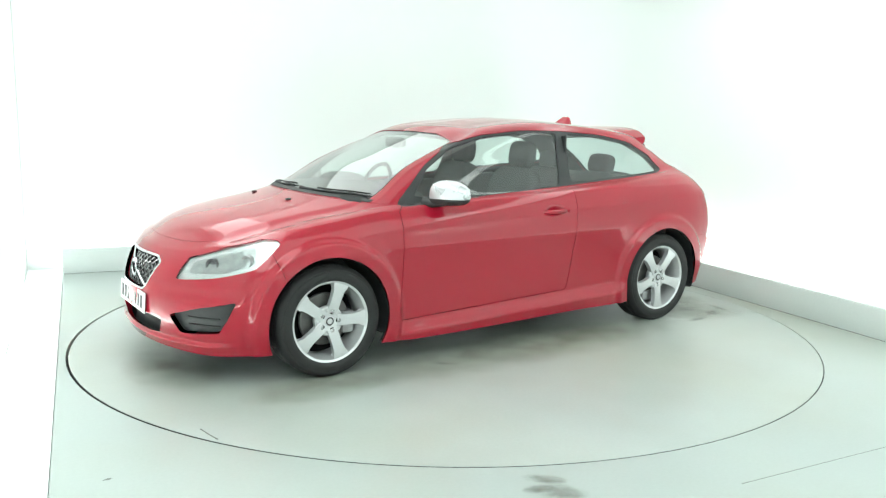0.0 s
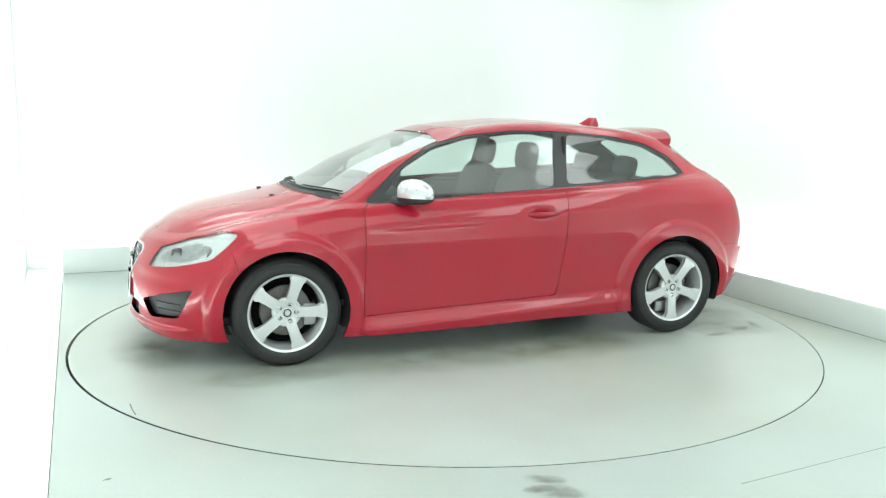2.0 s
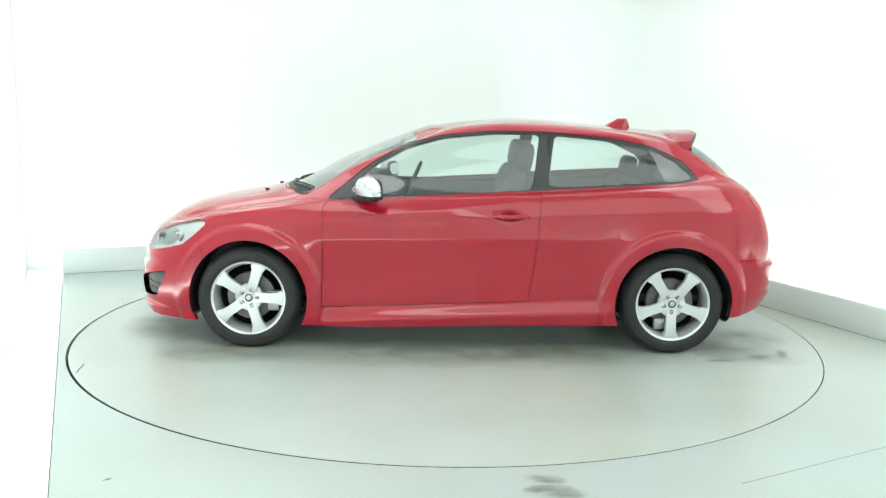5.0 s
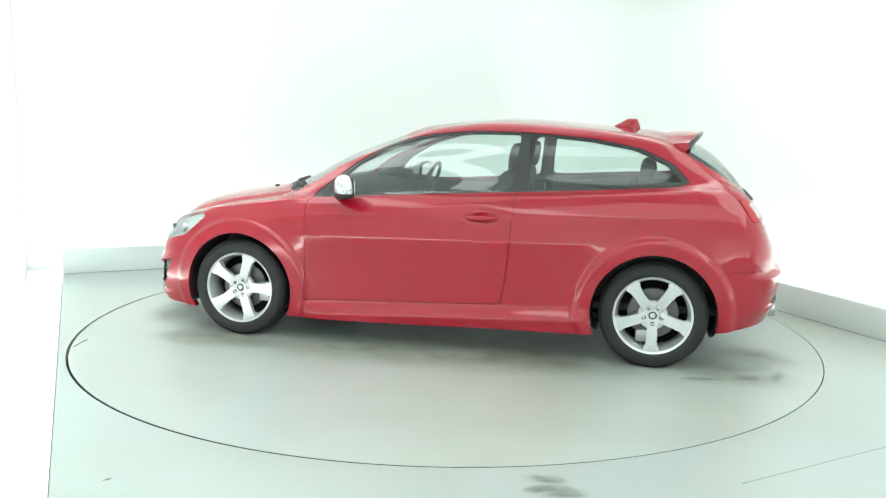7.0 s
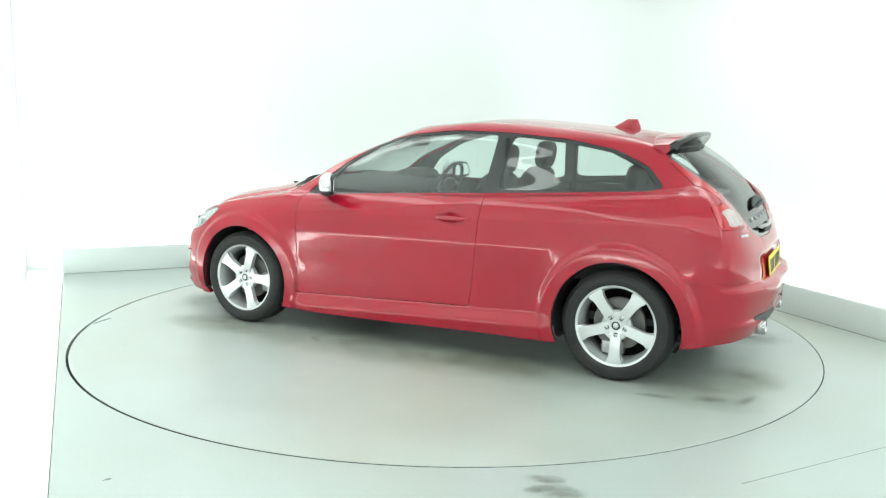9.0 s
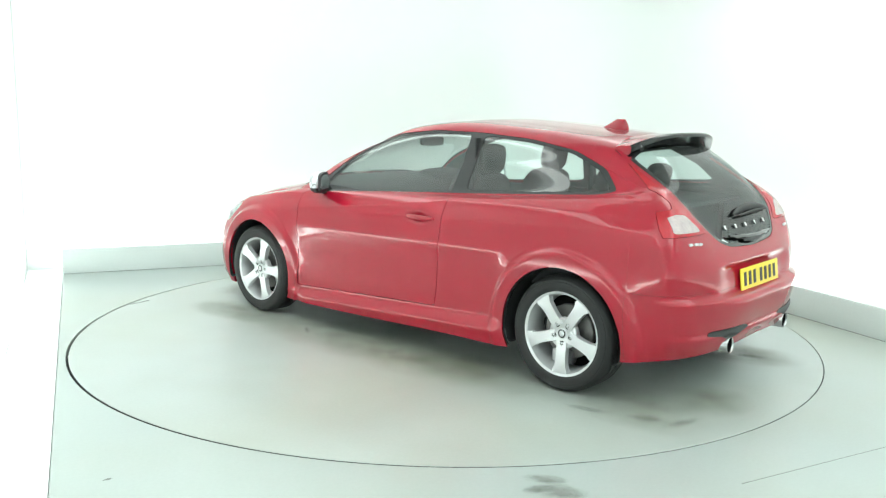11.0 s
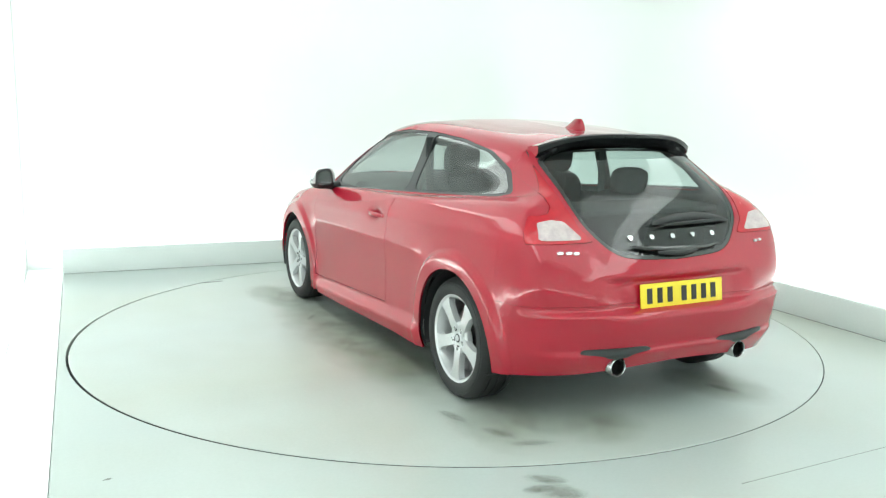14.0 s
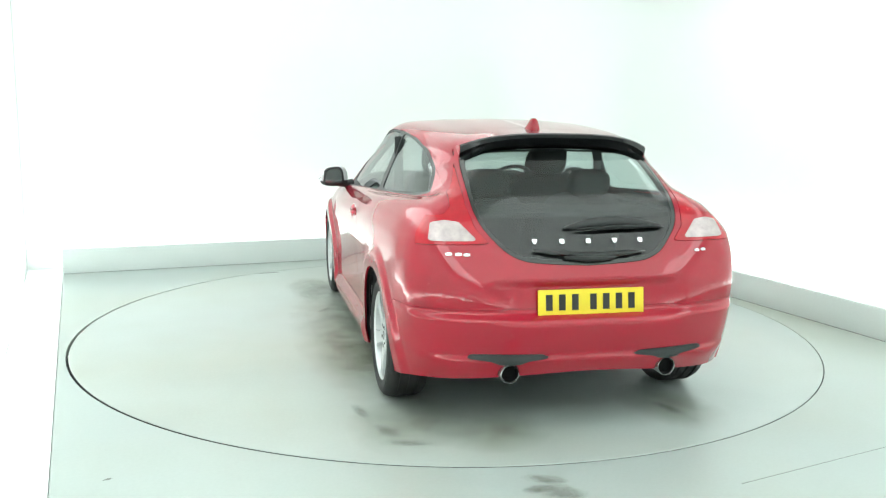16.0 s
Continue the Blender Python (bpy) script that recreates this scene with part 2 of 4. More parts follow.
def blotch(name, seed, spots, mat, parent, label, z=0.0015):
    """Thin ragged dried spots, each an uneven patch of its own."""
    rnd = random.Random(seed)
    made = []
    for x, y, rx, ry, turn in spots:
        bm = bmesh.new()
        n = 26
        c, s = math.cos(turn), math.sin(turn)
        ring = []
        for k in range(n):
            a = 2 * math.pi * k / n
            r = 0.45 + 0.55 * rnd.random() ** 1.5
            px, py = r * rx * math.cos(a), r * ry * math.sin(a)
            ring.append(bm.verts.new((x + px * c - py * s, y + px * s + py * c, z)))
        bm.faces.new(ring)
        made.append(part(name, bm, mat, parent, label, smooth=False))
    return made


# ---- the car's skin ----
# Stations run round the car from the front centre to the rear centre; each belt of the body is one curve (x, y, z) through them.
STATION = np.array([0, 0.45, 0.85, 1.45, 1.95, 3.2, 4.1, 4.5, 4.85, 5.2, 5.65])
LOWER_EDGE = [(2.12, 0, 0.18), (2.05, 0.45, 0.18), (1.875, 0.73, 0.17), (1.32, 0.83, 0.16), (0.87, 0.835, 0.15), (-0.45, 0.84, 0.175), (-1.32, 0.85, 0.2), (-1.72, 0.818, 0.24), (-1.87, 0.71, 0.26), (-1.960, 0.4, 0.285), (-1.978, 0, 0.3)]
SKIRT = [(2.17, 0, 0.29), (2.1, 0.46, 0.29), (1.915, 0.76, 0.29), (1.32, 0.855, 0.28), (0.87, 0.853, 0.26), (-0.45, 0.86, 0.285), (-1.32, 0.866, 0.31), (-1.73, 0.843, 0.36), (-1.9, 0.74, 0.38), (-2.005, 0.42, 0.39), (-2.023, 0, 0.39)]
BUMPER_LINE = [(2.17, 0, 0.46), (2.1, 0.46, 0.46), (1.915, 0.77, 0.46), (1.32, 0.864, 0.46), (0.87, 0.862, 0.46), (-0.45, 0.876, 0.48), (-1.32, 0.877, 0.5), (-1.74, 0.858, 0.52), (-1.91, 0.76, 0.53), (-2.035, 0.43, 0.53), (-2.055, 0, 0.53)]
FLANK = [(2.14, 0, 0.59), (2.06, 0.45, 0.59), (1.875, 0.76, 0.6), (1.32, 0.872, 0.665), (0.87, 0.876, 0.695), (-0.45, 0.89, 0.715), (-1.32, 0.888, 0.735), (-1.74, 0.86, 0.715), (-1.925, 0.765, 0.7), (-2.03, 0.43, 0.66), (-2.05, 0, 0.65)]
UPPER_FLANK = [(2.09, 0, 0.68), (2, 0.44, 0.69), (1.785, 0.73, 0.735), (1.32, 0.835, 0.8), (0.87, 0.855, 0.842), (-0.45, 0.878, 0.872), (-1.32, 0.868, 0.912), (-1.71, 0.838, 0.9), (-1.885, 0.745, 0.88), (-1.98, 0.43, 0.78), (-2, 0, 0.765)]
SHOULDER = [(2.02, 0, 0.735), (1.93, 0.43, 0.742), (1.705, 0.69, 0.788), (1.28, 0.785, 0.863), (0.87, 0.812, 0.909), (-0.45, 0.83, 0.97), (-1.3, 0.8, 1.02), (-1.66, 0.748, 1.03), (-1.83, 0.66, 1), (-1.91, 0.42, 0.9), (-1.93, 0, 0.88)]
LEDGE = [(1.78, 0, 0.858), (1.72, 0.4, 0.85), (1.5, 0.64, 0.851), (1.17, 0.735, 0.897), (0.86, 0.775, 0.935), (-0.45, 0.775, 0.995), (-1.3, 0.735, 1.05), (-1.59, 0.685, 1.07), (-1.73, 0.6, 1.08), (-1.83, 0.4, 1.02), (-1.86, 0, 1)]
GLASS_FOOT = [(1.16, 0, 0.985), (1.12, 0.38, 0.98), (1, 0.63, 0.965), (0.92, 0.72, 0.955), (0.8, 0.748, 0.955), (-0.45, 0.748, 1.012), (-1.28, 0.705, 1.065), (-1.52, 0.645, 1.09), (-1.64, 0.56, 1.13), (-1.74, 0.39, 1.13), (-1.78, 0, 1.11)]
GLASS_MIDDLE = [(0.765, 0, 1.182), (0.735, 0.36, 1.172), (0.672, 0.565, 1.15), (0.62, 0.635, 1.14), (0.46, 0.67, 1.15), (-0.46, 0.675, 1.2), (-1.22, 0.635, 1.21), (-1.41, 0.58, 1.215), (-1.52, 0.5, 1.23), (-1.61, 0.36, 1.24), (-1.65, 0, 1.24)]
ROOF_EDGE = [(0.285, 0, 1.366), (0.258, 0.32, 1.359), (0.19, 0.49, 1.343), (0.12, 0.55, 1.359), (0, 0.575, 1.372), (-0.48, 0.59, 1.386), (-1.1, 0.555, 1.352), (-1.3, 0.515, 1.329), (-1.4, 0.45, 1.315), (-1.47, 0.33, 1.32), (-1.5, 0, 1.325)]
ROOF_INNER = [(0.15, 0, 1.394), (0.125, 0.2, 1.392), (0.06, 0.31, 1.388), (0, 0.345, 1.394), (-0.1, 0.36, 1.409), (-0.48, 0.37, 1.429), (-1, 0.345, 1.392), (-1.17, 0.31, 1.376), (-1.26, 0.26, 1.369), (-1.32, 0.19, 1.369), (-1.36, 0, 1.369)]
ROOF_RIDGE = [(0.02, 0, 1.411), (0, 0, 1.412), (-0.03, 0, 1.416), (-0.07, 0, 1.42), (-0.15, 0, 1.428), (-0.48, 0, 1.442), (-0.95, 0, 1.41), (-1.08, 0, 1.398), (-1.14, 0, 1.394), (-1.18, 0, 1.39), (-1.21, 0, 1.388)]
BELTS = (LOWER_EDGE, SKIRT, BUMPER_LINE, FLANK, UPPER_FLANK, SHOULDER, LEDGE, GLASS_FOOT, GLASS_MIDDLE, ROOF_EDGE, ROOF_INNER, ROOF_RIDGE)
WHEELS = (1.32, -1.32)
HUB_Z = 0.318


def spline(knots, values, at, flat_ends=False):
    """A cubic through values at knots, evaluated at 'at'; with flat_ends the curve is even about its ends in x and z."""
    v = np.asarray(values, float)
    t = np.asarray(knots, float)
    d = np.empty_like(v)
    h = np.diff(t)
    s = np.diff(v, axis=0) / h.reshape(-1, *([1] * (v.ndim - 1)))
    w0 = (h[1:] / (h[1:] + h[:-1])).reshape(-1, *([1] * (v.ndim - 1)))
    d[1:-1] = w0 * s[:-1] + (1 - w0) * s[1:]
    d[0], d[-1] = s[0], s[-1]
    if flat_ends:
        for k in (0, -1):
            d[k, 0] = d[k, 2] = 0
    i = np.clip(np.searchsorted(t, at, side="right") - 1, 0, len(t) - 2)
    q = ((at - t[i]) / h[i]).reshape(-1, *([1] * (v.ndim - 1)))
    hh = h[i].reshape(q.shape)
    return (2 * q**3 - 3 * q**2 + 1) * v[i] + (q**3 - 2 * q**2 + q) * hh * d[i] + (3 * q**2 - 2 * q**3) * v[i + 1] + (q**3 - q**2) * hh * d[i + 1]


def step(a, b, x):
    q = np.clip((x - a) / (b - a), 0, 1)
    return q * q * (3 - 2 * q)


def skin():
    """Half of the body (y >= 0) as arrays: place, normal, station and belt of each vertex, and triangles."""
    nu, nv = 330, 176
    us = np.linspace(0, STATION[-1], nu)
    curves = np.stack([spline(STATION, b, us, True) for b in BELTS])          # belt, station, xyz
    vs = np.linspace(0, len(BELTS) - 1, nv)
    P = spline(np.arange(len(BELTS)), curves.reshape(len(BELTS), -1), vs).reshape(nv, nu, 3)
    x, y, z = P[..., 0], P[..., 1], P[..., 2]
    side = step(0.55, 0.75, y)
    # flared arches, skirts, the hollow of the doors and the bumper's ledge
    for wx in WHEELS:
        r = np.hypot(x - wx, z - HUB_Z)
        y += side * (z < 0.9) * (0.024 * (1 - step(0.435, 0.475, r)) + 0.004 * (1 - step(0.46, 0.56, r)))
    door = step(-1.0, -0.8, x) * (1 - step(0.78, 0.98, x)) * side
    y += door * 0.042 * (1 - step(0.212, 0.305, z + 0.047 * x))
    y += side * 0.003 * np.exp(-((z - 0.835 + 0.045 * x) / 0.03) ** 2) * step(-2.0, -1.8, x) * (1 - step(1.2, 1.6, x))
    y -= side * 0.022 * np.exp(-(((x + 0.285) / 0.075) ** 2 + ((z - 0.856) / 0.030) ** 2))
    # the sharp shoulder line along the doors, the groove above it, and the ridge on the front wing
    line = np.interp(x, (-1.62, -1.0, -0.48, -0.34, 0.14, 0.53, 0.93), (0.982, 0.984, 0.972, 0.945, 0.886, 0.845, 0.812))
    y += side * 0.0055 * np.exp(-np.abs(z - line) / 0.036) * step(-1.75, -1.5, x) * (1 - step(0.80, 0.98, x))
    groove = np.interp(x, (-1.62, -1.10, -0.41), (1.046, 1.027, 0.988))
    y -= side * 0.0050 * np.exp(-((z - groove) / 0.012) ** 2) * step(-1.72, -1.5, x) * (1 - step(-0.6, 0.3, x))
    # the crease from arch to arch, the door tucked in under it
    waist = np.interp(x, (-0.95, -0.45, 0.87, 1.0), (0.722, 0.715, 0.695, 0.690))
    between = side * step(-1.0, -0.80, x) * (1 - step(0.82, 0.98, x))
    y += between * 0.0065 * np.exp(-np.abs(z - waist) / 0.055)
    y -= between * 0.0020 * np.exp(-((z - 0.50) / 0.12) ** 2)
    wing = np.interp(x, (0.95, 1.20, 1.38, 1.60), (0.905, 0.869, 0.842, 0.812))
    bead = side * 0.0080 * np.exp(-np.abs(z - wing) / 0.026) * step(0.86, 1.0, x) * (1 - step(1.55, 1.66, x))
    y += bead
    z += bead
    # the hollow outside the bonnet's crease
    crease = np.interp(x, (1.10, 1.34, 1.58, 1.81, 1.98), (0.615, 0.565, 0.556, 0.516, 0.434))
    z -= 0.012 * step(-0.005, 0.05, y - crease) * (1 - step(0.07, 0.17, y - crease)) * step(0.95, 1.1, x) * (1 - step(1.70, 1.86, x)) * step(4.6, 5.2, vs[:, None])
    tail = step(1.82, 1.95, -x) * (z < 0.8)
    x -= tail * 0.042 * (1 - step(0.560, 0.582, z))
    x += tail * 0.034 * np.exp(-((z - 0.637) / 0.080) ** 6) * (1 - step(0.34, 0.52, y))
    x -= tail * 0.016 * (1 - step(0.36, 0.40, z))
    nose = step(1.75, 1.95, x)
    x += nose * 0.030 * (1 - step(0.225, 0.25, z))
    x -= nose * 0.013 * np.exp(-((z - 0.50) / 0.035) ** 2) * step(0.25, 0.40, y)
    P = np.stack([x, y, z], -1)
    P[..., 1] = np.maximum(P[..., 1], 0)
    P[:, 0, 1] = P[:, -1, 1] = 0
    P[-1, :, 1] = 0
    full = np.concatenate([P[:, 1:2] * (1, -1, 1), P, P[:, -2:-1] * (1, -1, 1)], 1)
    full = np.concatenate([full, full[-2:-1] * (1, -1, 1)], 0)
    du, dv = np.gradient(full, axis=1), np.gradient(full, axis=0)
    N = np.cross(du, dv)[:-1, 1:-1]
    N /= np.linalg.norm(N, axis=-1, keepdims=True) + 1e-12
    N[-1] = (0, 0, 1)
    U, Vv = np.meshgrid(us, vs)
    A = np.concatenate([P, N, U[..., None], Vv[..., None]], -1).reshape(-1, 8)
    i = np.arange(nv * nu).reshape(nv, nu)
    a, b, c, d = i[:-1, :-1].ravel(), i[:-1, 1:].ravel(), i[1:, 1:].ravel(), i[1:, :-1].ravel()
    T = np.concatenate([np.stack([a, c, d], -1), np.stack([a, b, c], -1)])
    area = np.linalg.norm(np.cross(A[T[:, 1], :3] - A[T[:, 0], :3], A[T[:, 2], :3] - A[T[:, 0], :3]), axis=1)
    return A, T[area > 1e-9]


def clip(A, T, f):
    """Keeps the part of the triangles where f <= 0, cut cleanly along f = 0."""
    if not len(T):
        return A, T
    f = np.where(np.abs(f) < 1e-7, -1e-7, f)
    inside = f[T] <= 0
    n = inside.sum(1)
    out = [T[n == 3]]
    cuts = {}
    extra = []
    base = len(A)

    def cross(i, j):
        lo, hi = np.minimum(i, j), np.maximum(i, j)
        key = lo.astype(np.int64) * base + hi
        uq, inv = np.unique(key, return_inverse=True)
        ids = np.empty(len(uq), int)
        for k, q in enumerate(uq):
            q = int(q)
            if q not in cuts:
                a, b = divmod(q, base)
                w = f[a] / (f[a] - f[b])
                cuts[q] = base + len(extra)
                extra.append(A[a] * (1 - w) + A[b] * w)
            ids[k] = cuts[q]
        return ids[inv]

    for count, lone in ((1, True), (2, False)):
        S, I = T[n == count], inside[n == count]
        if not len(S):
            continue
        k = np.argmax(I if lone else ~I, axis=1)
        r = np.arange(len(S))
        p0, p1, p2 = S[r, k], S[r, (k + 1) % 3], S[r, (k + 2) % 3]
        c1, c2 = cross(p0, p1), cross(p0, p2)
        out += [np.stack([p0, c1, c2], -1)] if lone else [np.stack([c1, p1, p2], -1), np.stack([c1, p2, c2], -1)]
    T2 = np.concatenate(out)
    A2 = np.concatenate([A, np.array(extra)]) if extra else A
    used, inv = np.unique(T2, return_inverse=True)
    return A2[used], inv.reshape(-1, 3)


def outline(A, ax, poly, grow=0.0):
    """Signed distance to a polygon in two of the columns of A (negative inside)."""
    q = A[:, ax]
    p = np.asarray(poly, float)
    best = np.full(len(q), 1e9)
    odd = np.zeros(len(q), bool)
    for a, b in zip(p, np.roll(p, -1, 0)):
        e, w = b - a, q - a
        k = np.clip((w @ e) / (e @ e), 0, 1)
        best = np.minimum(best, np.linalg.norm(w - k[:, None] * e, axis=1))
        c = (a[1] > q[:, 1]) != (b[1] > q[:, 1])
        xs = a[0] + (q[:, 1] - a[1]) / ((b[1] - a[1]) or 1e-9) * e[0]
        odd ^= c & (q[:, 0] < xs)
    return np.where(odd, -best, best) - grow


def rounded(poly, r=0.3, n=4):
    """Rounds a polygon's corners: r is the share of each side that is given up."""
    p = [np.array(q, float) for q in poly]
    out = []
    for i, c in enumerate(p):
        a, b = p[i - 1], p[(i + 1) % len(p)]
        s, e = c + (a - c) * r / 2, c + (b - c) * r / 2
        for k in range(n + 1):
            t = k / n
            out.append((1 - t) ** 2 * s + 2 * t * (1 - t) * c + t * t * e)
    return out


XZ, YZ, XY, SZ = [0, 2], [1, 2], [0, 1], [6, 2]
SKIN = skin()


def region(*tests, start=None):
    """The half skin where every test is <= 0. A test takes the vertex array."""
    A, T = start or SKIN
    for test in tests:
        if len(T):
            A, T = clip(A, T, test(A))
    return A, T


def panel(name, half, mat, parent, label="", sides=(1,), lift=0.0, lip=0.012):
    """A piece of the skin as a sheet with a turned-in edge; sides: 1 the left half, -1 the right; both for a piece across the middle."""
    A, T = half
    V, F, N = [], [], []
    edges = np.concatenate([T[:, [0, 1]], T[:, [1, 2]], T[:, [2, 0]]])
    key = np.sort(edges, 1)
    _, first, count = np.unique(key, axis=0, return_index=True, return_counts=True)
    rim = edges[first[count == 1]]
    if len(sides) == 2:
        rim = rim[~((A[rim[:, 0], 1] < 1e-4) & (A[rim[:, 1], 1] < 1e-4))]
    for sgn in sides:
        flip = np.array([1, sgn, 1])
        base = len(V)
        P = (A[:, :3] + A[:, 3:6] * lift) * flip
        n = A[:, 3:6] * flip
        V += list(P)
        N += list(n)
        F += list((T if sgn == 1 else T[:, ::-1]) + base)
        if lip:
            o = len(V)
            rv, inv = np.unique(rim, return_inverse=True)
            inv = inv.reshape(-1, 2)
            inner = P[rv] - n[rv] * lip
            V += list(P[rv]) + list(inner)
            mean = P[rv].mean(0)
            out = P[rv] - mean
            out -= n[rv] * (out * n[rv]).sum(1, keepdims=True)
            out /= np.linalg.norm(out, axis=1, keepdims=True) + 1e-9
            out *= -1 if lip < 0 else 1
            N += list(out) + list(out)
            k = len(rv)
            for a, b in inv:
                q = (o + b, o + a, o + k + a, o + k + b)
                F.append(q if sgn == 1 else q[::-1])
    return hang(name, mesh_from(name, V, F, mat, True, N), parent, label)


# outlines on the body
DLO = rounded([(.86, .925), (.585, 1.150), (.365, 1.277), (.13, 1.337), (-.20, 1.369), (-.55, 1.363), (-.92, 1.335), (-1.20, 1.285), (-1.40, 1.195), (-1.50, 1.085), (-1.42, 1.062), (-.45, 1.002), (.40, .955)], 0.35)
PANE_FRONT = rounded([(.70, .985), (.565, 1.132), (.355, 1.255), (.122, 1.318), (-.20, 1.348), (-.475, 1.347), (-.43, 1.015), (.30, .972)], 0.18)
PANE_REAR = rounded([(-.585, 1.343), (-.90, 1.315), (-1.17, 1.268), (-1.36, 1.185), (-1.45, 1.095), (-1.38, 1.082), (-.54, 1.03)], 0.2)
DOOR = rounded([(.868, .266), (.858, .55), (.858, .90), (.80, .955), (.562, 1.142), (.345, 1.264), (.12, 1.327), (-.20, 1.357), (-.51, 1.353), (-.485, 1.0), (-.462, .70), (-.43, .42), (-.41, .325)], 0.08)
HATCH_PANE = rounded([(-.9, 1.345), (.46, 1.335), (.512, 1.25), (.525, 1.06), (.492, .955), (.38, .835), (.25, .793), (-.9, .768)], 0.8, 8)
TAIL_LAMP = rounded([(.90, .885), (.90, .985), (.80, 1.0), (.66, 1.015), (.622, 1.045), (.600, 1.14), (.585, 1.28), (.56, 1.335), (.50, 1.335), (.53, 1.23), (.546, 1.06), (.52, .955), (.455, .885)], 0.25)
HEADLAMP = rounded([(2.06, .565), (2.03, .622), (1.985, .682), (1.832, .748), (1.657, .793), (1.597, .788), (1.588, .767), (1.669, .695), (1.735, .642), (1.911, .598)], 0.3)
FOG = rounded([(.47, .375), (.70, .435), (.945, .475), (.90, .38), (.845, .305), (.56, .285)], 0.25)
GRILLE = rounded([(-.5, .665), (.25, .665), (.31, .635), (.24, .50), (.19, .465), (-.5, .465)], 0.25)
INTAKE = rounded([(-.9, .345), (.42, .345), (.36, .245), (-.9, .245)], 0.3)


def inside(ax, poly, grow=0.0):
    return lambda A: outline(A, ax, poly, grow)


def outside(ax, poly, grow=0.0):
    return lambda A: -outline(A, ax, poly, grow)


def front_of(x):
    return lambda A: x - A[:, 0]


def behind(x):
    return lambda A: A[:, 0] - x


def above(v):
    return lambda A: v - A[:, 7]


def below(v):
    return lambda A: A[:, 7] - v


def tail_lamp_edge(A):
    """Inside the tail lamp: its outline from behind, ending on the flank just round the corner."""
    return np.maximum(outline(A, YZ, TAIL_LAMP), A[:, 0] + 1.845 - 0.66 * np.clip(A[:, 2] - 0.885, 0, 0.145) - 1.35 * np.clip(A[:, 2] - 1.03, 0, 1))


def headlamp_edge(A):
    """Inside the headlamp: its outline from the side, kept below the bonnet's lip."""
    return np.maximum(outline(A, XZ, HEADLAMP), 0.12 * (A[:, 7] - 5.07))


def no_arch(A):
    r = np.minimum(np.hypot(A[:, 0] - WHEELS[0], A[:, 2] - HUB_Z), np.hypot(A[:, 0] - WHEELS[1], A[:, 2] - HUB_Z))
    return np.where(A[:, 1] > 0.45, 0.366 - r, -1.0)


def only_behind(x, f):
    """f, but only for what lies behind x; in front of it nothing is cut."""
    return lambda A: np.where(A[:, 0] < x, f(A), -0.05)


def only_ahead(x, f):
    return lambda A: np.where(A[:, 0] > x, f(A), -0.05)


GAP = 0.0017


def screen_edge(A):
    """Inside the windscreen: between its foot and the roof, up to the pillar."""
    return np.maximum.reduce([7.02 - A[:, 7], A[:, 7] - 8.86, A[:, 6] - (0.93 - 0.02 * (A[:, 7] - 7))])


def bonnet_edge(A):
    """The bonnet: from its lip above the grille to the foot of the screen, in from the wing line."""
    return np.maximum.reduce([5.12 - A[:, 7], A[:, 7] - 6.93, A[:, 6] - (1.05 + 0.55 * (A[:, 7] - 5.12) / 1.8)])


car = new("car")
tagged(car, "glossy red three-door hatchback parked on the turntable", "car")


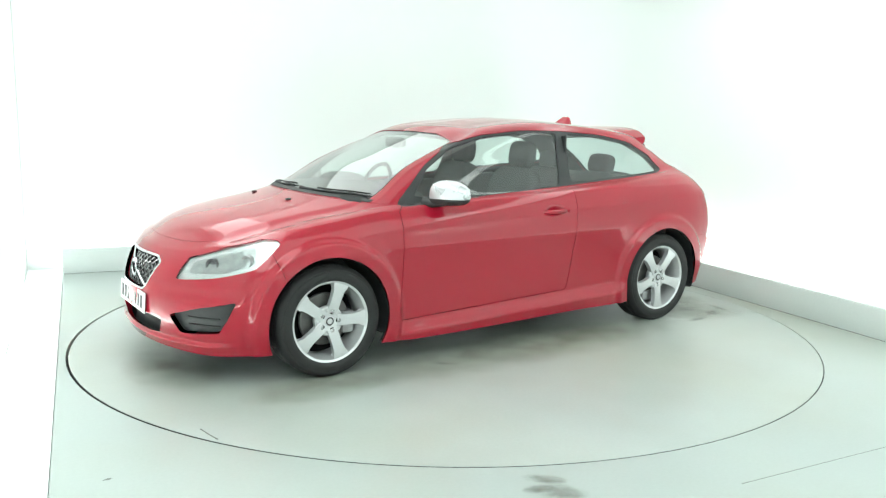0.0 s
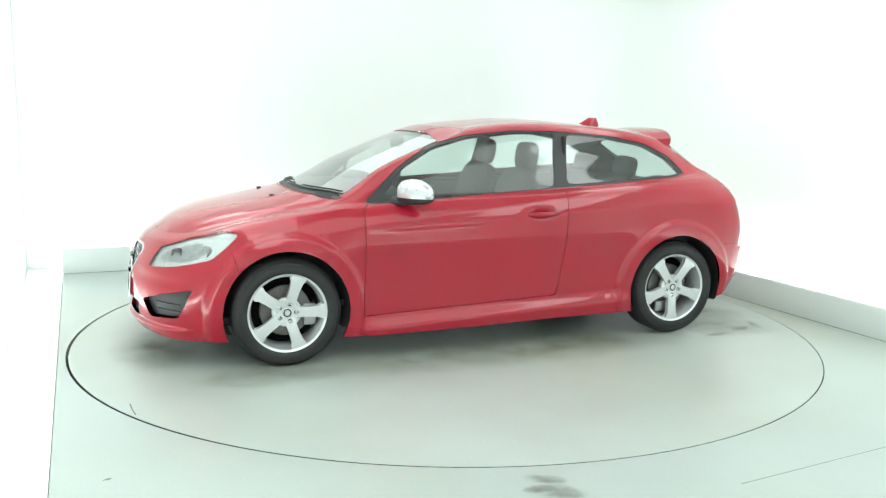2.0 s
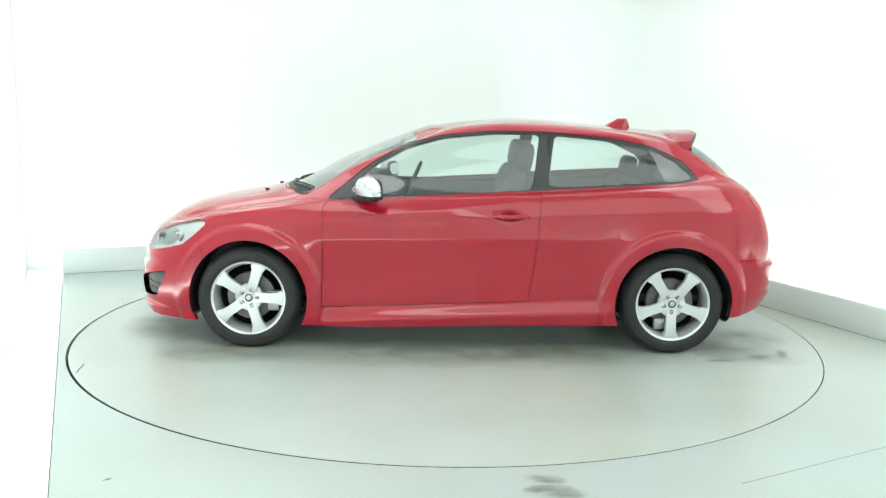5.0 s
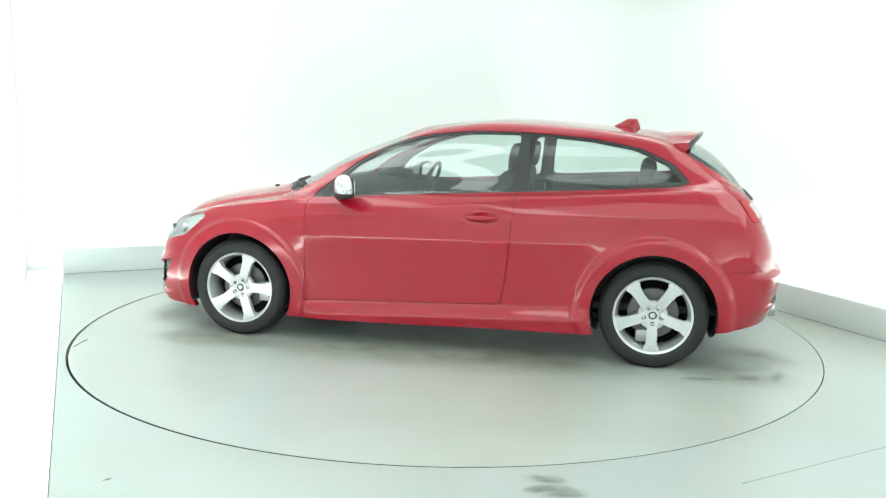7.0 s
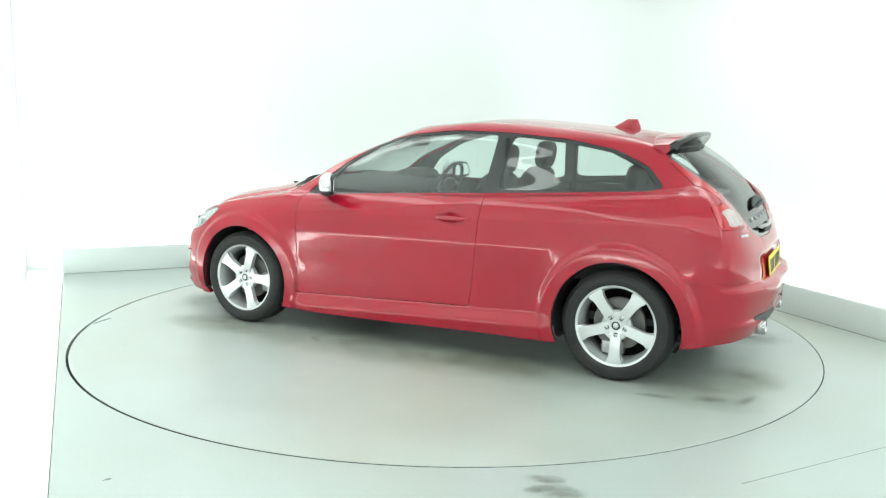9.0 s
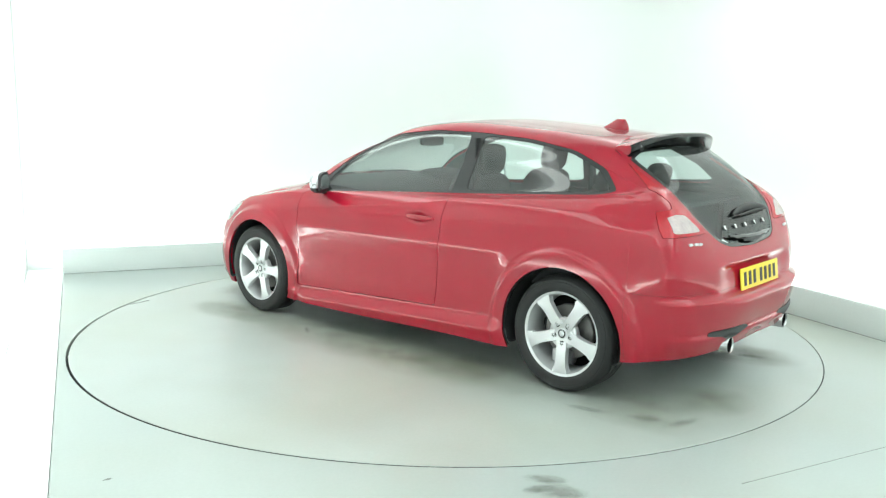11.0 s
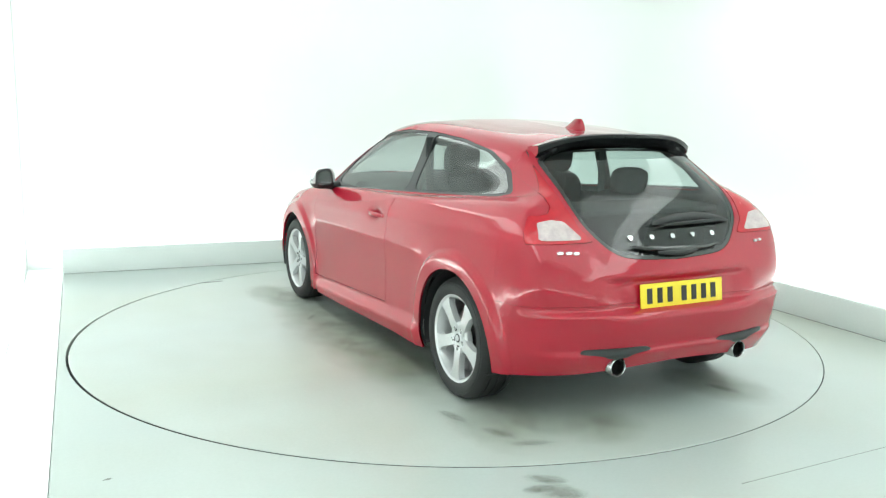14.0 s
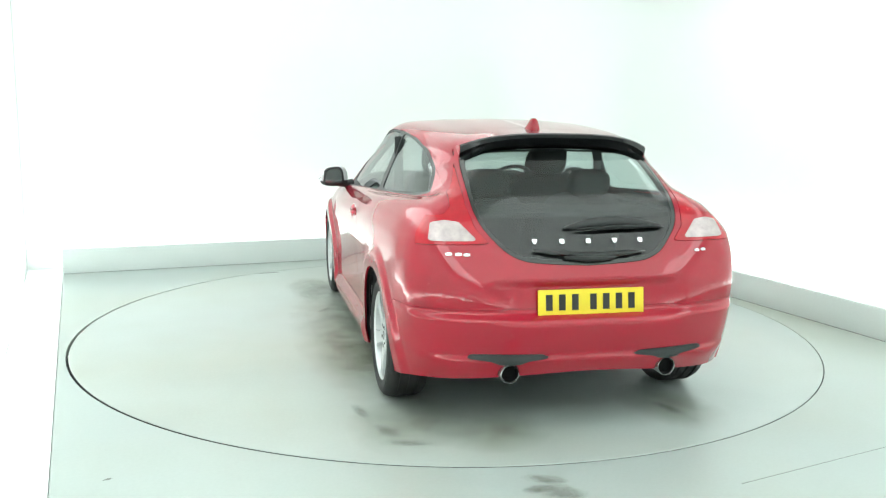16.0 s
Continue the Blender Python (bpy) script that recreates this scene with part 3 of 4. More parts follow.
def build_shell():
    side_clear = [no_arch, outside(XZ, DLO)]
    tail = only_behind(-1.2, lambda A: -tail_lamp_edge(A))
    hatch = only_behind(-1.2, outside(YZ, HATCH_PANE))
    lamps = [only_ahead(1.3, lambda A: -headlamp_edge(A)), only_ahead(1.5, outside(SZ, FOG)), only_ahead(1.6, outside(YZ, GRILLE)), only_ahead(1.6, outside(YZ, INTAKE))]
    nose_cut = lambda A: 1.60 + 0.35 * (A[:, 2] - 0.60) - A[:, 0]       # seam between wing and front bumper
    tail_cut = lambda A: A[:, 0] + 1.70
    low_tail = lambda A: A[:, 2] - 0.60
    not_screen = lambda A: -screen_edge(A) + GAP
    not_bonnet = lambda A: -bonnet_edge(A) + 0.004
    bumper_f = lambda A: np.maximum.reduce([nose_cut(A), A[:, 7] - 5.10])
    bumper_r = lambda A: np.maximum.reduce([tail_cut(A), low_tail(A)])
    both, left, right = (1, -1), (1,), (-1,)
    panel("front_bumper", region(no_arch, bumper_f, *lamps), PAINT, car, sides=both, lip=0.03)
    panel("bonnet", region(lambda A: bonnet_edge(A) + 0.004, not_screen, lamps[0]), PAINT, car, sides=both)
    pipe_hole = [(.388 + .049 * math.cos(.1 + math.pi * k / 12), .306 + .049 * math.sin(.1 + math.pi * k / 12)) for k in range(24)]
    panel("rear_bumper", region(no_arch, bumper_r, only_behind(-1.5, outside(YZ, pipe_hole))), PAINT, car, sides=both, lip=0.03)
    gate = lambda A: np.maximum.reduce([A[:, 0] + 1.40, 0.603 - A[:, 2], np.where(A[:, 2] < 0.885, A[:, 0] + 1.70, A[:, 1] - 0.60)])
    panel("tail_panel", region(gate, tail, hatch), PAINT, car, sides=both)
    roof = lambda A: np.maximum.reduce([8.9 - A[:, 7], -1.40 - A[:, 0] - 0.003])
    panel("roof", region(roof, outside(XZ, DLO), not_screen, outside(XZ, DOOR)), PAINT, car, sides=both)
    for sides in (left, right):
        door = panel("door", region(inside(XZ, DOOR, -GAP), lambda A: 0.5 - A[:, 1], outside(XZ, DLO), no_arch), PAINT, car, sides=sides)
        wing = region(outside(XZ, DOOR, GAP), no_arch, outside(XZ, DLO), lambda A: -bumper_f(A) + 1.5 * GAP, not_bonnet, not_screen, *lamps, lambda A: 0.3 - A[:, 0], lambda A: A[:, 7] - 8.9)
        panel("front_wing", wing, PAINT, car, sides=sides)
        quarter = region(outside(XZ, DOOR, GAP), no_arch, outside(XZ, DLO), lambda A: -bumper_r(A) + 0.001, lambda A: -gate(A) + 0.0005, tail, hatch, lambda A: A[:, 0] - 0.3, lambda A: -roof(A) + 0.0005)
        panel("rear_quarter", quarter, PAINT, car, sides=sides)
        trim = region(inside(XZ, DLO), lambda A: 0.4 - A[:, 1], outside(XZ, PANE_FRONT, 0.007), outside(XZ, PANE_REAR, 0.007))
        panel("window_trim", trim, SATIN_TRIM, car, "dark satin window surround", sides=sides, lift=-0.004, lip=0.004)
        panel("door_window", region(inside(XZ, PANE_FRONT, 0.007), lambda A: 0.4 - A[:, 1]), SIDE_GLASS, car, "tinted door window pane", sides=sides, lift=-0.008, lip=0)
        panel("quarter_window", region(inside(XZ, PANE_REAR, 0.007), lambda A: 0.4 - A[:, 1]), SIDE_GLASS, car, "tinted rear quarter window pane", sides=sides, lift=-0.008, lip=0)
        lens = panel("headlamp", region(lambda A: headlamp_edge(A) + 0.002, front_of(1.3), lambda A: .3 - A[:, 1]), LAMP_CLEAR, car, "clear swept-back headlamp", sides=sides, lip=0)
        panel("bowl", region(lambda A: headlamp_edge(A) - 0.004, front_of(1.3), lambda A: .3 - A[:, 1]), LAMP_BOWL, lens, "bright reflector", sides=sides, lift=-0.014, lip=-0.013)
        bezel = rounded([(2.010, .612), (1.975, .668), (1.85, .722), (1.78, .732), (1.76, .690), (1.80, .650), (1.90, .622)], 0.3)
        panel("bezel", region(inside(XZ, bezel), front_of(1.3), lambda A: .3 - A[:, 1]), LAMP_BEZEL, lens, "grey lamp bezel", sides=sides, lift=-0.011, lip=0.002)
        panel("fog_recess", region(inside(SZ, FOG, 0.003), front_of(1.5), lambda A: .3 - A[:, 1]), BLACK_PLASTIC, car, "black lower grille insert", sides=sides, lift=-0.035, lip=-0.03)
        tl = panel("tail_lamp", region(lambda A: tail_lamp_edge(A) + 0.002, behind(-1.2)), LAMP_RED, car, "tall red tail lamp on the shoulder", sides=sides, lift=0.002, lip=0.03)
        clear = rounded([(.742, .902), (.722, .978), (.66, .990), (.595, .982), (.515, .900)], 0.25)
        panel("clear_lens", region(inside(YZ, clear), behind(-1.2)), LAMP_WHITE, tl, "clear lower lens", sides=sides, lift=0.004, lip=0.003)
    panel("windscreen", region(lambda A: screen_edge(A) + 0.03), SCREEN_GLASS, car, "raked windscreen", sides=both, lift=-0.004, lip=0)
    panel("windscreen_frit", region(screen_edge, lambda A: -screen_edge(A) - 0.03), BLACK_GLOSS, car, "black border of the windscreen", sides=both, lift=-0.003, lip=0.005)
    panel("rear_window", region(inside(YZ, HATCH_PANE, -0.02), behind(-1.2)), REAR_GLASS, car, "frameless dark glass hatch", sides=both, lift=-0.003, lip=0)
    panel("rear_window_border", region(inside(YZ, HATCH_PANE, -0.003), behind(-1.2), outside(YZ, HATCH_PANE, -0.02)), BLACK_GLOSS, car, "black glass border", sides=both, lift=-0.002, lip=0.01)
    # lining inside, so that no bare metal shows through the panes
    hole_s = [outside(XZ, PANE_FRONT, 0.011), outside(XZ, PANE_REAR, 0.011)]
    lin = region(no_arch, *hole_s, lambda A: -screen_edge(A) - 0.028, only_behind(-1.2, outside(YZ, HATCH_PANE, -0.018)), lambda A: A[:, 0] - 1.0, lambda A: -0.02 - A[:, 7], lambda A: A[:, 7] - 9.05)
    panel("inner_lining", lin, LINING, car, "dark interior lining", sides=both, lift=-0.030, lip=0)
    panel("headliner", region(lambda A: 9.05 - A[:, 7]), HEADLINER, car, "pale roof lining", sides=both, lift=-0.028, lip=0)
    # mesh grille and lower intake, set back
    panel("grille_backing", region(inside(YZ, GRILLE, 0.004), front_of(1.6)), BLACK_PLASTIC, car, sides=both, lift=-0.045, lip=-0.045)
    panel("intake_backing", region(inside(YZ, INTAKE, 0.004), front_of(1.6)), BLACK_PLASTIC, car, sides=both, lift=-0.06, lip=-0.06)
    ring = region(inside(YZ, GRILLE, 0.001), front_of(1.6), outside(YZ, GRILLE, -0.010))
    panel("grille_surround", ring, CHROME, car, "chrome grille surround", sides=both, lift=0.004, lip=0.02)


build_shell()


# ---- wheels ----
def wheel(x, sgn, turn):
    w = hang("wheel", None, car, "five-spoke silver alloy wheel with a black tyre")
    w.matrix_basis = pose(x, sgn * 0.77, HUB_Z) @ (pose(0, 0, 0) if sgn == 1 else pose(0, 0, 0, 0, 0, 180)) @ pose(0, 0, 0, 0, turn, 0)
    R = 0.318
    prof = [(0.218, -0.098), (0.232, -0.104), (0.262, -0.110), (0.292, -0.103), (0.308, -0.090), (0.315, -0.074)]
    for g in (-0.048, 0.0, 0.048):
        prof += [(R, g - 0.020), (R, g - 0.0045), (R - 0.007, g - 0.004), (R - 0.007, g + 0.004), (R, g + 0.0045), (R, g + 0.020)]
    prof += [(0.315, 0.074), (0.308, 0.090), (0.292, 0.103), (0.285, 0.1035), (0.283, 0.1065), (0.262, 0.110), (0.248, 0.1075), (0.238, 0.103), (0.228, 0.096)]
    part("tyre", lathe(prof, 96), RUBBER, w, "black low-profile tyre")
    part("rim", lathe([(0.219, -0.10), (0.205, -0.07), (0.200, 0.02), (0.208, 0.060), (0.2145, 0.080), (0.2185, 0.0915), (0.2335, 0.0995), (0.239, 0.098), (0.237, 0.090), (0.222, 0.06)], 96), ALLOY, w)
    part("brake_disc", lathe([(0.0, 0.012), (0.145, 0.012), (0.150, 0.008), (0.150, -0.012), (0.0, -0.012)], 48), BROWN_DISC, w)
    # added black disc: the shade behind the spokes, put in as colour
    part("shade_disc", lathe([(0.0, -0.06), (0.205, -0.06), (0.205, -0.075), (0, -0.075)], 40), SHADE_BLACK, w)
    part("brake_caliper", box(0.075, 0.06, 0.13, (0.142, 0.0, 0.03), 0.015), DISC_STEEL, w)
    for k in range(5):
        a = 2 * math.pi * k / 5
        poly = [(0.045, -0.034), (0.085, -0.030), (0.13, -0.0295), (0.18, -0.034), (0.205, -0.039), (0.221, -0.050), (0.221, 0.050), (0.205, 0.039), (0.18, 0.034), (0.13, 0.0295), (0.085, 0.030), (0.045, 0.034)]
        bm = prism(poly, 0.058, 0.092, 0.007)
        for v in bm.verts:
            # the spokes dish in towards the hub
            rr = math.hypot(v.co.x, v.co.z)
            v.co.y -= 0.016 * (1 - min(1, rr / 0.2)) ** 1.2
        bmesh.ops.rotate(bm, verts=bm.verts, cent=(0, 0, 0), matrix=Matrix.Rotation(a, 3, "Y"))
        part("spoke", bm, ALLOY, w)
    part("hub", lathe([(0.0, 0.078), (0.028, 0.078), (0.030, 0.075), (0.033, 0.076), (0.078, 0.077), (0.086, 0.070), (0.086, 0.04), (0, 0.04)], 40), ALLOY, w)
    part("centre_cap", lathe([(0.0, 0.083), (0.022, 0.082), (0.027, 0.079), (0.027, 0.074)], 28), ALLOY, w, "silver centre cap")
    part("cap_ring", lathe([(0.0165, 0.0840), (0.0200, 0.0838), (0.0240, 0.0822)], 28), SATIN_TRIM, w, "dark ring on the cap")
    for k in range(5):
        a = -2 * math.pi * k / 5
        bm = lathe([(0.0, 0.084), (0.006, 0.084), (0.0085, 0.082), (0.0110, 0.083), (0.0130, 0.081), (0.0130, 0.074)], 8)
        bmesh.ops.translate(bm, verts=bm.verts, vec=(0.059 * math.cos(a), 0, 0.059 * math.sin(a)))
        part("wheel_bolt", bm, PIPE_STEEL, w)
        # a flat dark ring: shade of the sunken bolt hole as colour
        bm = lathe([(0.0130, 0.0792), (0.0190, 0.0792), (0.0195, 0.070)], 16)
        bmesh.ops.translate(bm, verts=bm.verts, vec=(0.059 * math.cos(a), 0, 0.059 * math.sin(a)))
        part("bolt_hole_shade", bm, PIT, w)
    return w


wheel(WHEELS[0], 1, 180)
wheel(WHEELS[1], 1, 90)
wheel(WHEELS[0], -1, 20)
wheel(WHEELS[1], -1, 55)


def arch_liner(x, sgn):
    bm = bmesh.new()
    n, r = 32, 0.3645
    rows = []
    for k in range(n + 1):
        a = math.pi * (-0.16 + 1.32 * k / n)
        rows.append([bm.verts.new((x + r * math.cos(a), sgn * yy, max(0.215, HUB_Z + r * math.sin(a)))) for yy in (0.55, 0.868)])
    for p, q in zip(rows, rows[1:]):
        bm.faces.new((p[0], p[1], q[1], q[0]))
    bm.faces.new([r[0] for r in rows])
    part("wheel_arch_liner", bm, BLACK_PLASTIC, car)


for ax_x in WHEELS:
    for sgn in (1, -1):
        arch_liner(ax_x, sgn)
part("underbody", box(3.5, 1.3, 0.06, (0.06, 0, 0.24), 0.02), BLACK_PLASTIC, car, "dark underbody")


# ---- the car's fittings ----
def on_skin(ax, a, b, keep):
    """The place and normal of the skin where two of its coordinates are a and b."""
    A = SKIN[0]
    A = A[keep(A)]
    d = (A[:, ax[0]] - a) ** 2 + (A[:, ax[1]] - b) ** 2
    i = np.argsort(d)[:4]
    w = 1 / (d[i] + 1e-8)
    q = (A[i, :6] * w[:, None]).sum(0) / w.sum()
    return Vector(q[:3]), Vector(q[3:]).normalized()


def rear_skin(y, z):
    p, n = on_skin(YZ, abs(y), z, lambda A: A[:, 0] < -1.3)
    if y < 0:
        p.y, n.y = -p.y, -n.y
    return p, n


def front_skin(y, z):
    p, n = on_skin(YZ, abs(y), z, lambda A: A[:, 0] > 1.5)
    if y < 0:
        p.y, n.y = -p.y, -n.y
    return p, n


def top_skin(x, y):
    p, n = on_skin(XY, x, abs(y), lambda A: A[:, 7] > 5.0)
    if y < 0:
        p.y, n.y = -p.y, -n.y
    return p, n


def side_skin(x, z, sgn=1):
    p, n = on_skin(XZ, x, z, lambda A: A[:, 1] > 0.5)
    return Vector((p.x, sgn * p.y, p.z)), Vector((n.x, sgn * n.y, n.z))


def uv_skin(u, z, sgn):
    """The skin at a station of the lower body and a height."""
    p, n = on_skin(SZ, u, z, lambda A: A[:, 7] < 5)
    return Vector((p.x, sgn * p.y, p.z)), Vector((n.x, sgn * n.y, n.z))


def mirror(sgn):
    arm = hang("door_mirror", None, car, "silver-capped black door mirror")

    def egg(lo, hi, grow):
        bm = bmesh.new()
        bmesh.ops.create_uvsphere(bm, u_segments=28, v_segments=18, radius=1)
        for v in bm.verts:
            x, y, z = v.co
            k = 0.82 if z > 0 else 0.62 + 0.20 * (1 + z)
            f = lambda q: math.copysign(abs(q) ** k, q)
            v.co = (f(x) * 0.075 * grow if x > 0 else f(x) * 0.040 * grow, f(y) * 0.106 * grow * (1 - 0.10 * z), f(z) * 0.074 * grow * (1 - 0.16 * y))
            v.co.x -= 0.52 * v.co.y
        cutz = lambda z, keep_up: bmesh.ops.bisect_plane(bm, geom=bm.verts[:] + bm.edges[:] + bm.faces[:], plane_co=(0, 0, z), plane_no=(0, 0, -1 if keep_up else 1), clear_outer=True)
        if lo is not None:
            cutz(lo, True)
        if hi is not None:
            cutz(hi, False)
        bmesh.ops.transform(bm, matrix=pose(0.562, 0.918, 1.010) if sgn == 1 else Matrix.Scale(-1, 4, (0, 1, 0)) @ pose(0.562, 0.918, 1.010), verts=bm.verts)
        return bm

    part("cap", egg(-0.038, None, 1.0), SILVER, arm, "satin silver cap")
    part("housing", egg(None, -0.034, 1.01), BLACK_PLASTIC, arm)
    part("housing_core", egg(None, None, 0.97), BLACK_PLASTIC, arm)
    strip = [Vector((0.562 + 0.055 * math.cos(a) - 0.52 * 0.108 * math.sin(a), sgn * (0.918 + 0.108 * math.sin(a)), 0.992)) for a in (0.5, 0.75, 1.0, 1.25, 1.5)]
    part("indicator", tube(strip, 0.006, 8), LAMP_BEZEL, arm, "narrow grey indicator strip")
    glass_bm = prism(rounded([(-.070, -.038), (.074, -.045), (.066, .030), (.038, .048), (-.028, .053), (-.058, .032)], 0.5), -0.002, 0.002)
    part("mirror_glass", glass_bm, CHROME, arm, "mirror glass", m=pose(0.514, sgn * 0.920, 1.010, 0, 0, 90 + sgn * 27))
    part("frame", prism(rounded([(-.086, -.056), (.090, -.062), (.080, .040), (.045, .062), (-.035, .068), (-.070, .045)], 0.6), -0.010, 0.010, 0.003), BLACK_PLASTIC, arm, m=pose(0.527, sgn * 0.920, 1.010, 0, 0, 90 + sgn * 27))
    foot = tube([(0.66, sgn * 0.775, 0.945), (0.63, sgn * 0.83, 0.945), (0.60, sgn * 0.90, 0.955), (0.59, sgn * 0.94, 0.965)], [0.035, 0.026, 0.022, 0.025], 12)
    part("foot", foot, BLACK_PLASTIC, arm)


mirror(1)
mirror(-1)


def handle(sgn):
    y = (side_skin(-0.15, 0.85, sgn)[0].y + side_skin(-0.42, 0.85, sgn)[0].y) / 2
    bm = bmesh.new()
    bmesh.ops.create_uvsphere(bm, u_segments=24, v_segments=12, radius=1)
    for v in bm.verts:
        q = v.co.copy()
        f = lambda c: math.copysign(abs(c) ** 0.7, c)
        v.co = (-0.29 + 0.105 * f(q.x), y + sgn * (0.010 - 0.018 * q.x * q.x) + 0.011 * q.y, 0.852 + 0.014 * f(q.z))
    part("door_handle", bm, PAINT, car, "body-coloured door handle")
    bm = lathe([(0.0, 0.006), (0.009, 0.006), (0.011, 0.003), (0.011, -0.01)], 16)
    part("lock", bm, PAINT, car, m=Matrix.Translation((-0.405, y + sgn * 0.001, 0.852)) @ (pose(0, 0, 0) if sgn == 1 else pose(0, 0, 0, 0, 0, 180)))


handle(1)
handle(-1)


def fin():
    bm = bmesh.new()
    rows = []
    for k in range(9):
        q = k / 8
        x0, x1 = -0.945 - 0.155 * q ** 0.8, -1.185 + 0.025 * q * q
        z = 1.378 + 0.076 * q
        w = 0.030 * (1 - q) ** 0.55 + 0.008
        ring = []
        for j in range(20):
            a = 2 * math.pi * j / 20
            ring.append(bm.verts.new(((x0 + x1) / 2 + (x0 - x1) / 2 * math.cos(a), w * math.sin(a) * (1 - 0.45 * math.cos(a)), z)))
        rows.append(ring)
    for p, q in zip(rows, rows[1:]):
        for j in range(20):
            bm.faces.new((p[j], p[(j + 1) % 20], q[(j + 1) % 20], q[j]))
    bm.faces.new(rows[-1])
    part("aerial_fin", bm, PAINT, car, "red shark-fin aerial")


fin()


def spoiler():
    """A wing off the roof's rear edge: red above, black below, its ends drawn down to the pillars."""
    n, up, low = 44, [], []
    for k in range(n + 1):
        y = -0.50 + 1.0 * k / n
        q = abs(y) / 0.50
        root, _ = top_skin(-1.37, min(abs(y), 0.43))
        e = q ** 4
        rx, rz = -1.345 - 0.045 * e, root.z + 0.003 - 0.020 * max(0, q - 0.75) * 4 * q
        tx, tz = -1.585 + 0.030 * q * q + 0.07 * e, 1.384 - 0.016 * q * q - 0.052 * e
        bx, bz = -1.470 + 0.01 * q - 0.03 * e, 1.302 - 0.004 * q - 0.075 * e
        mx, mz = rx * 0.09 + tx * 0.91, rz * 0.08 + tz * 0.92 + 0.003
        up.append([(rx, y, rz), (rx * 0.7 + tx * 0.3, y, rz * 0.66 + tz * 0.34 + 0.004), (rx * 0.45 + tx * 0.55, y, rz * 0.42 + tz * 0.58 + 0.004), (mx, y, mz)])
        low.append([(mx, y, mz), (tx + 0.012, y, tz + 0.002), (tx, y, tz - 0.005), (tx + 0.004, y, tz - 0.020 - 0.016 * e), (tx + 0.03, y, tz - 0.030 - 0.028 * e), (tx * 0.5 + bx * 0.5, y, (tz - 0.03) * 0.55 + bz * 0.45), (bx, y, bz), (bx + 0.05, y, bz + 0.01), (rx, y, rz - 0.01)])
    for name, rows, mat, label in (("spoiler", up, PAINT, "red roof spoiler"), ("spoiler_underside", low, SPOILER_BLACK, "gloss black lip and underside of the spoiler")):
        bm = bmesh.new()
        vs = [[bm.verts.new(c) for c in r] for r in rows]
        for p, q in zip(vs, vs[1:]):
            for i in range(len(p) - 1):
                bm.faces.new((p[i], q[i], q[i + 1], p[i + 1]))
        if name == "spoiler":
            for k in (0, -1):
                bm.faces.new([bm.verts.new(c) for c in up[k] + low[k][2:]])
        part(name, bm, mat, car, label, crisp=50)


spoiler()


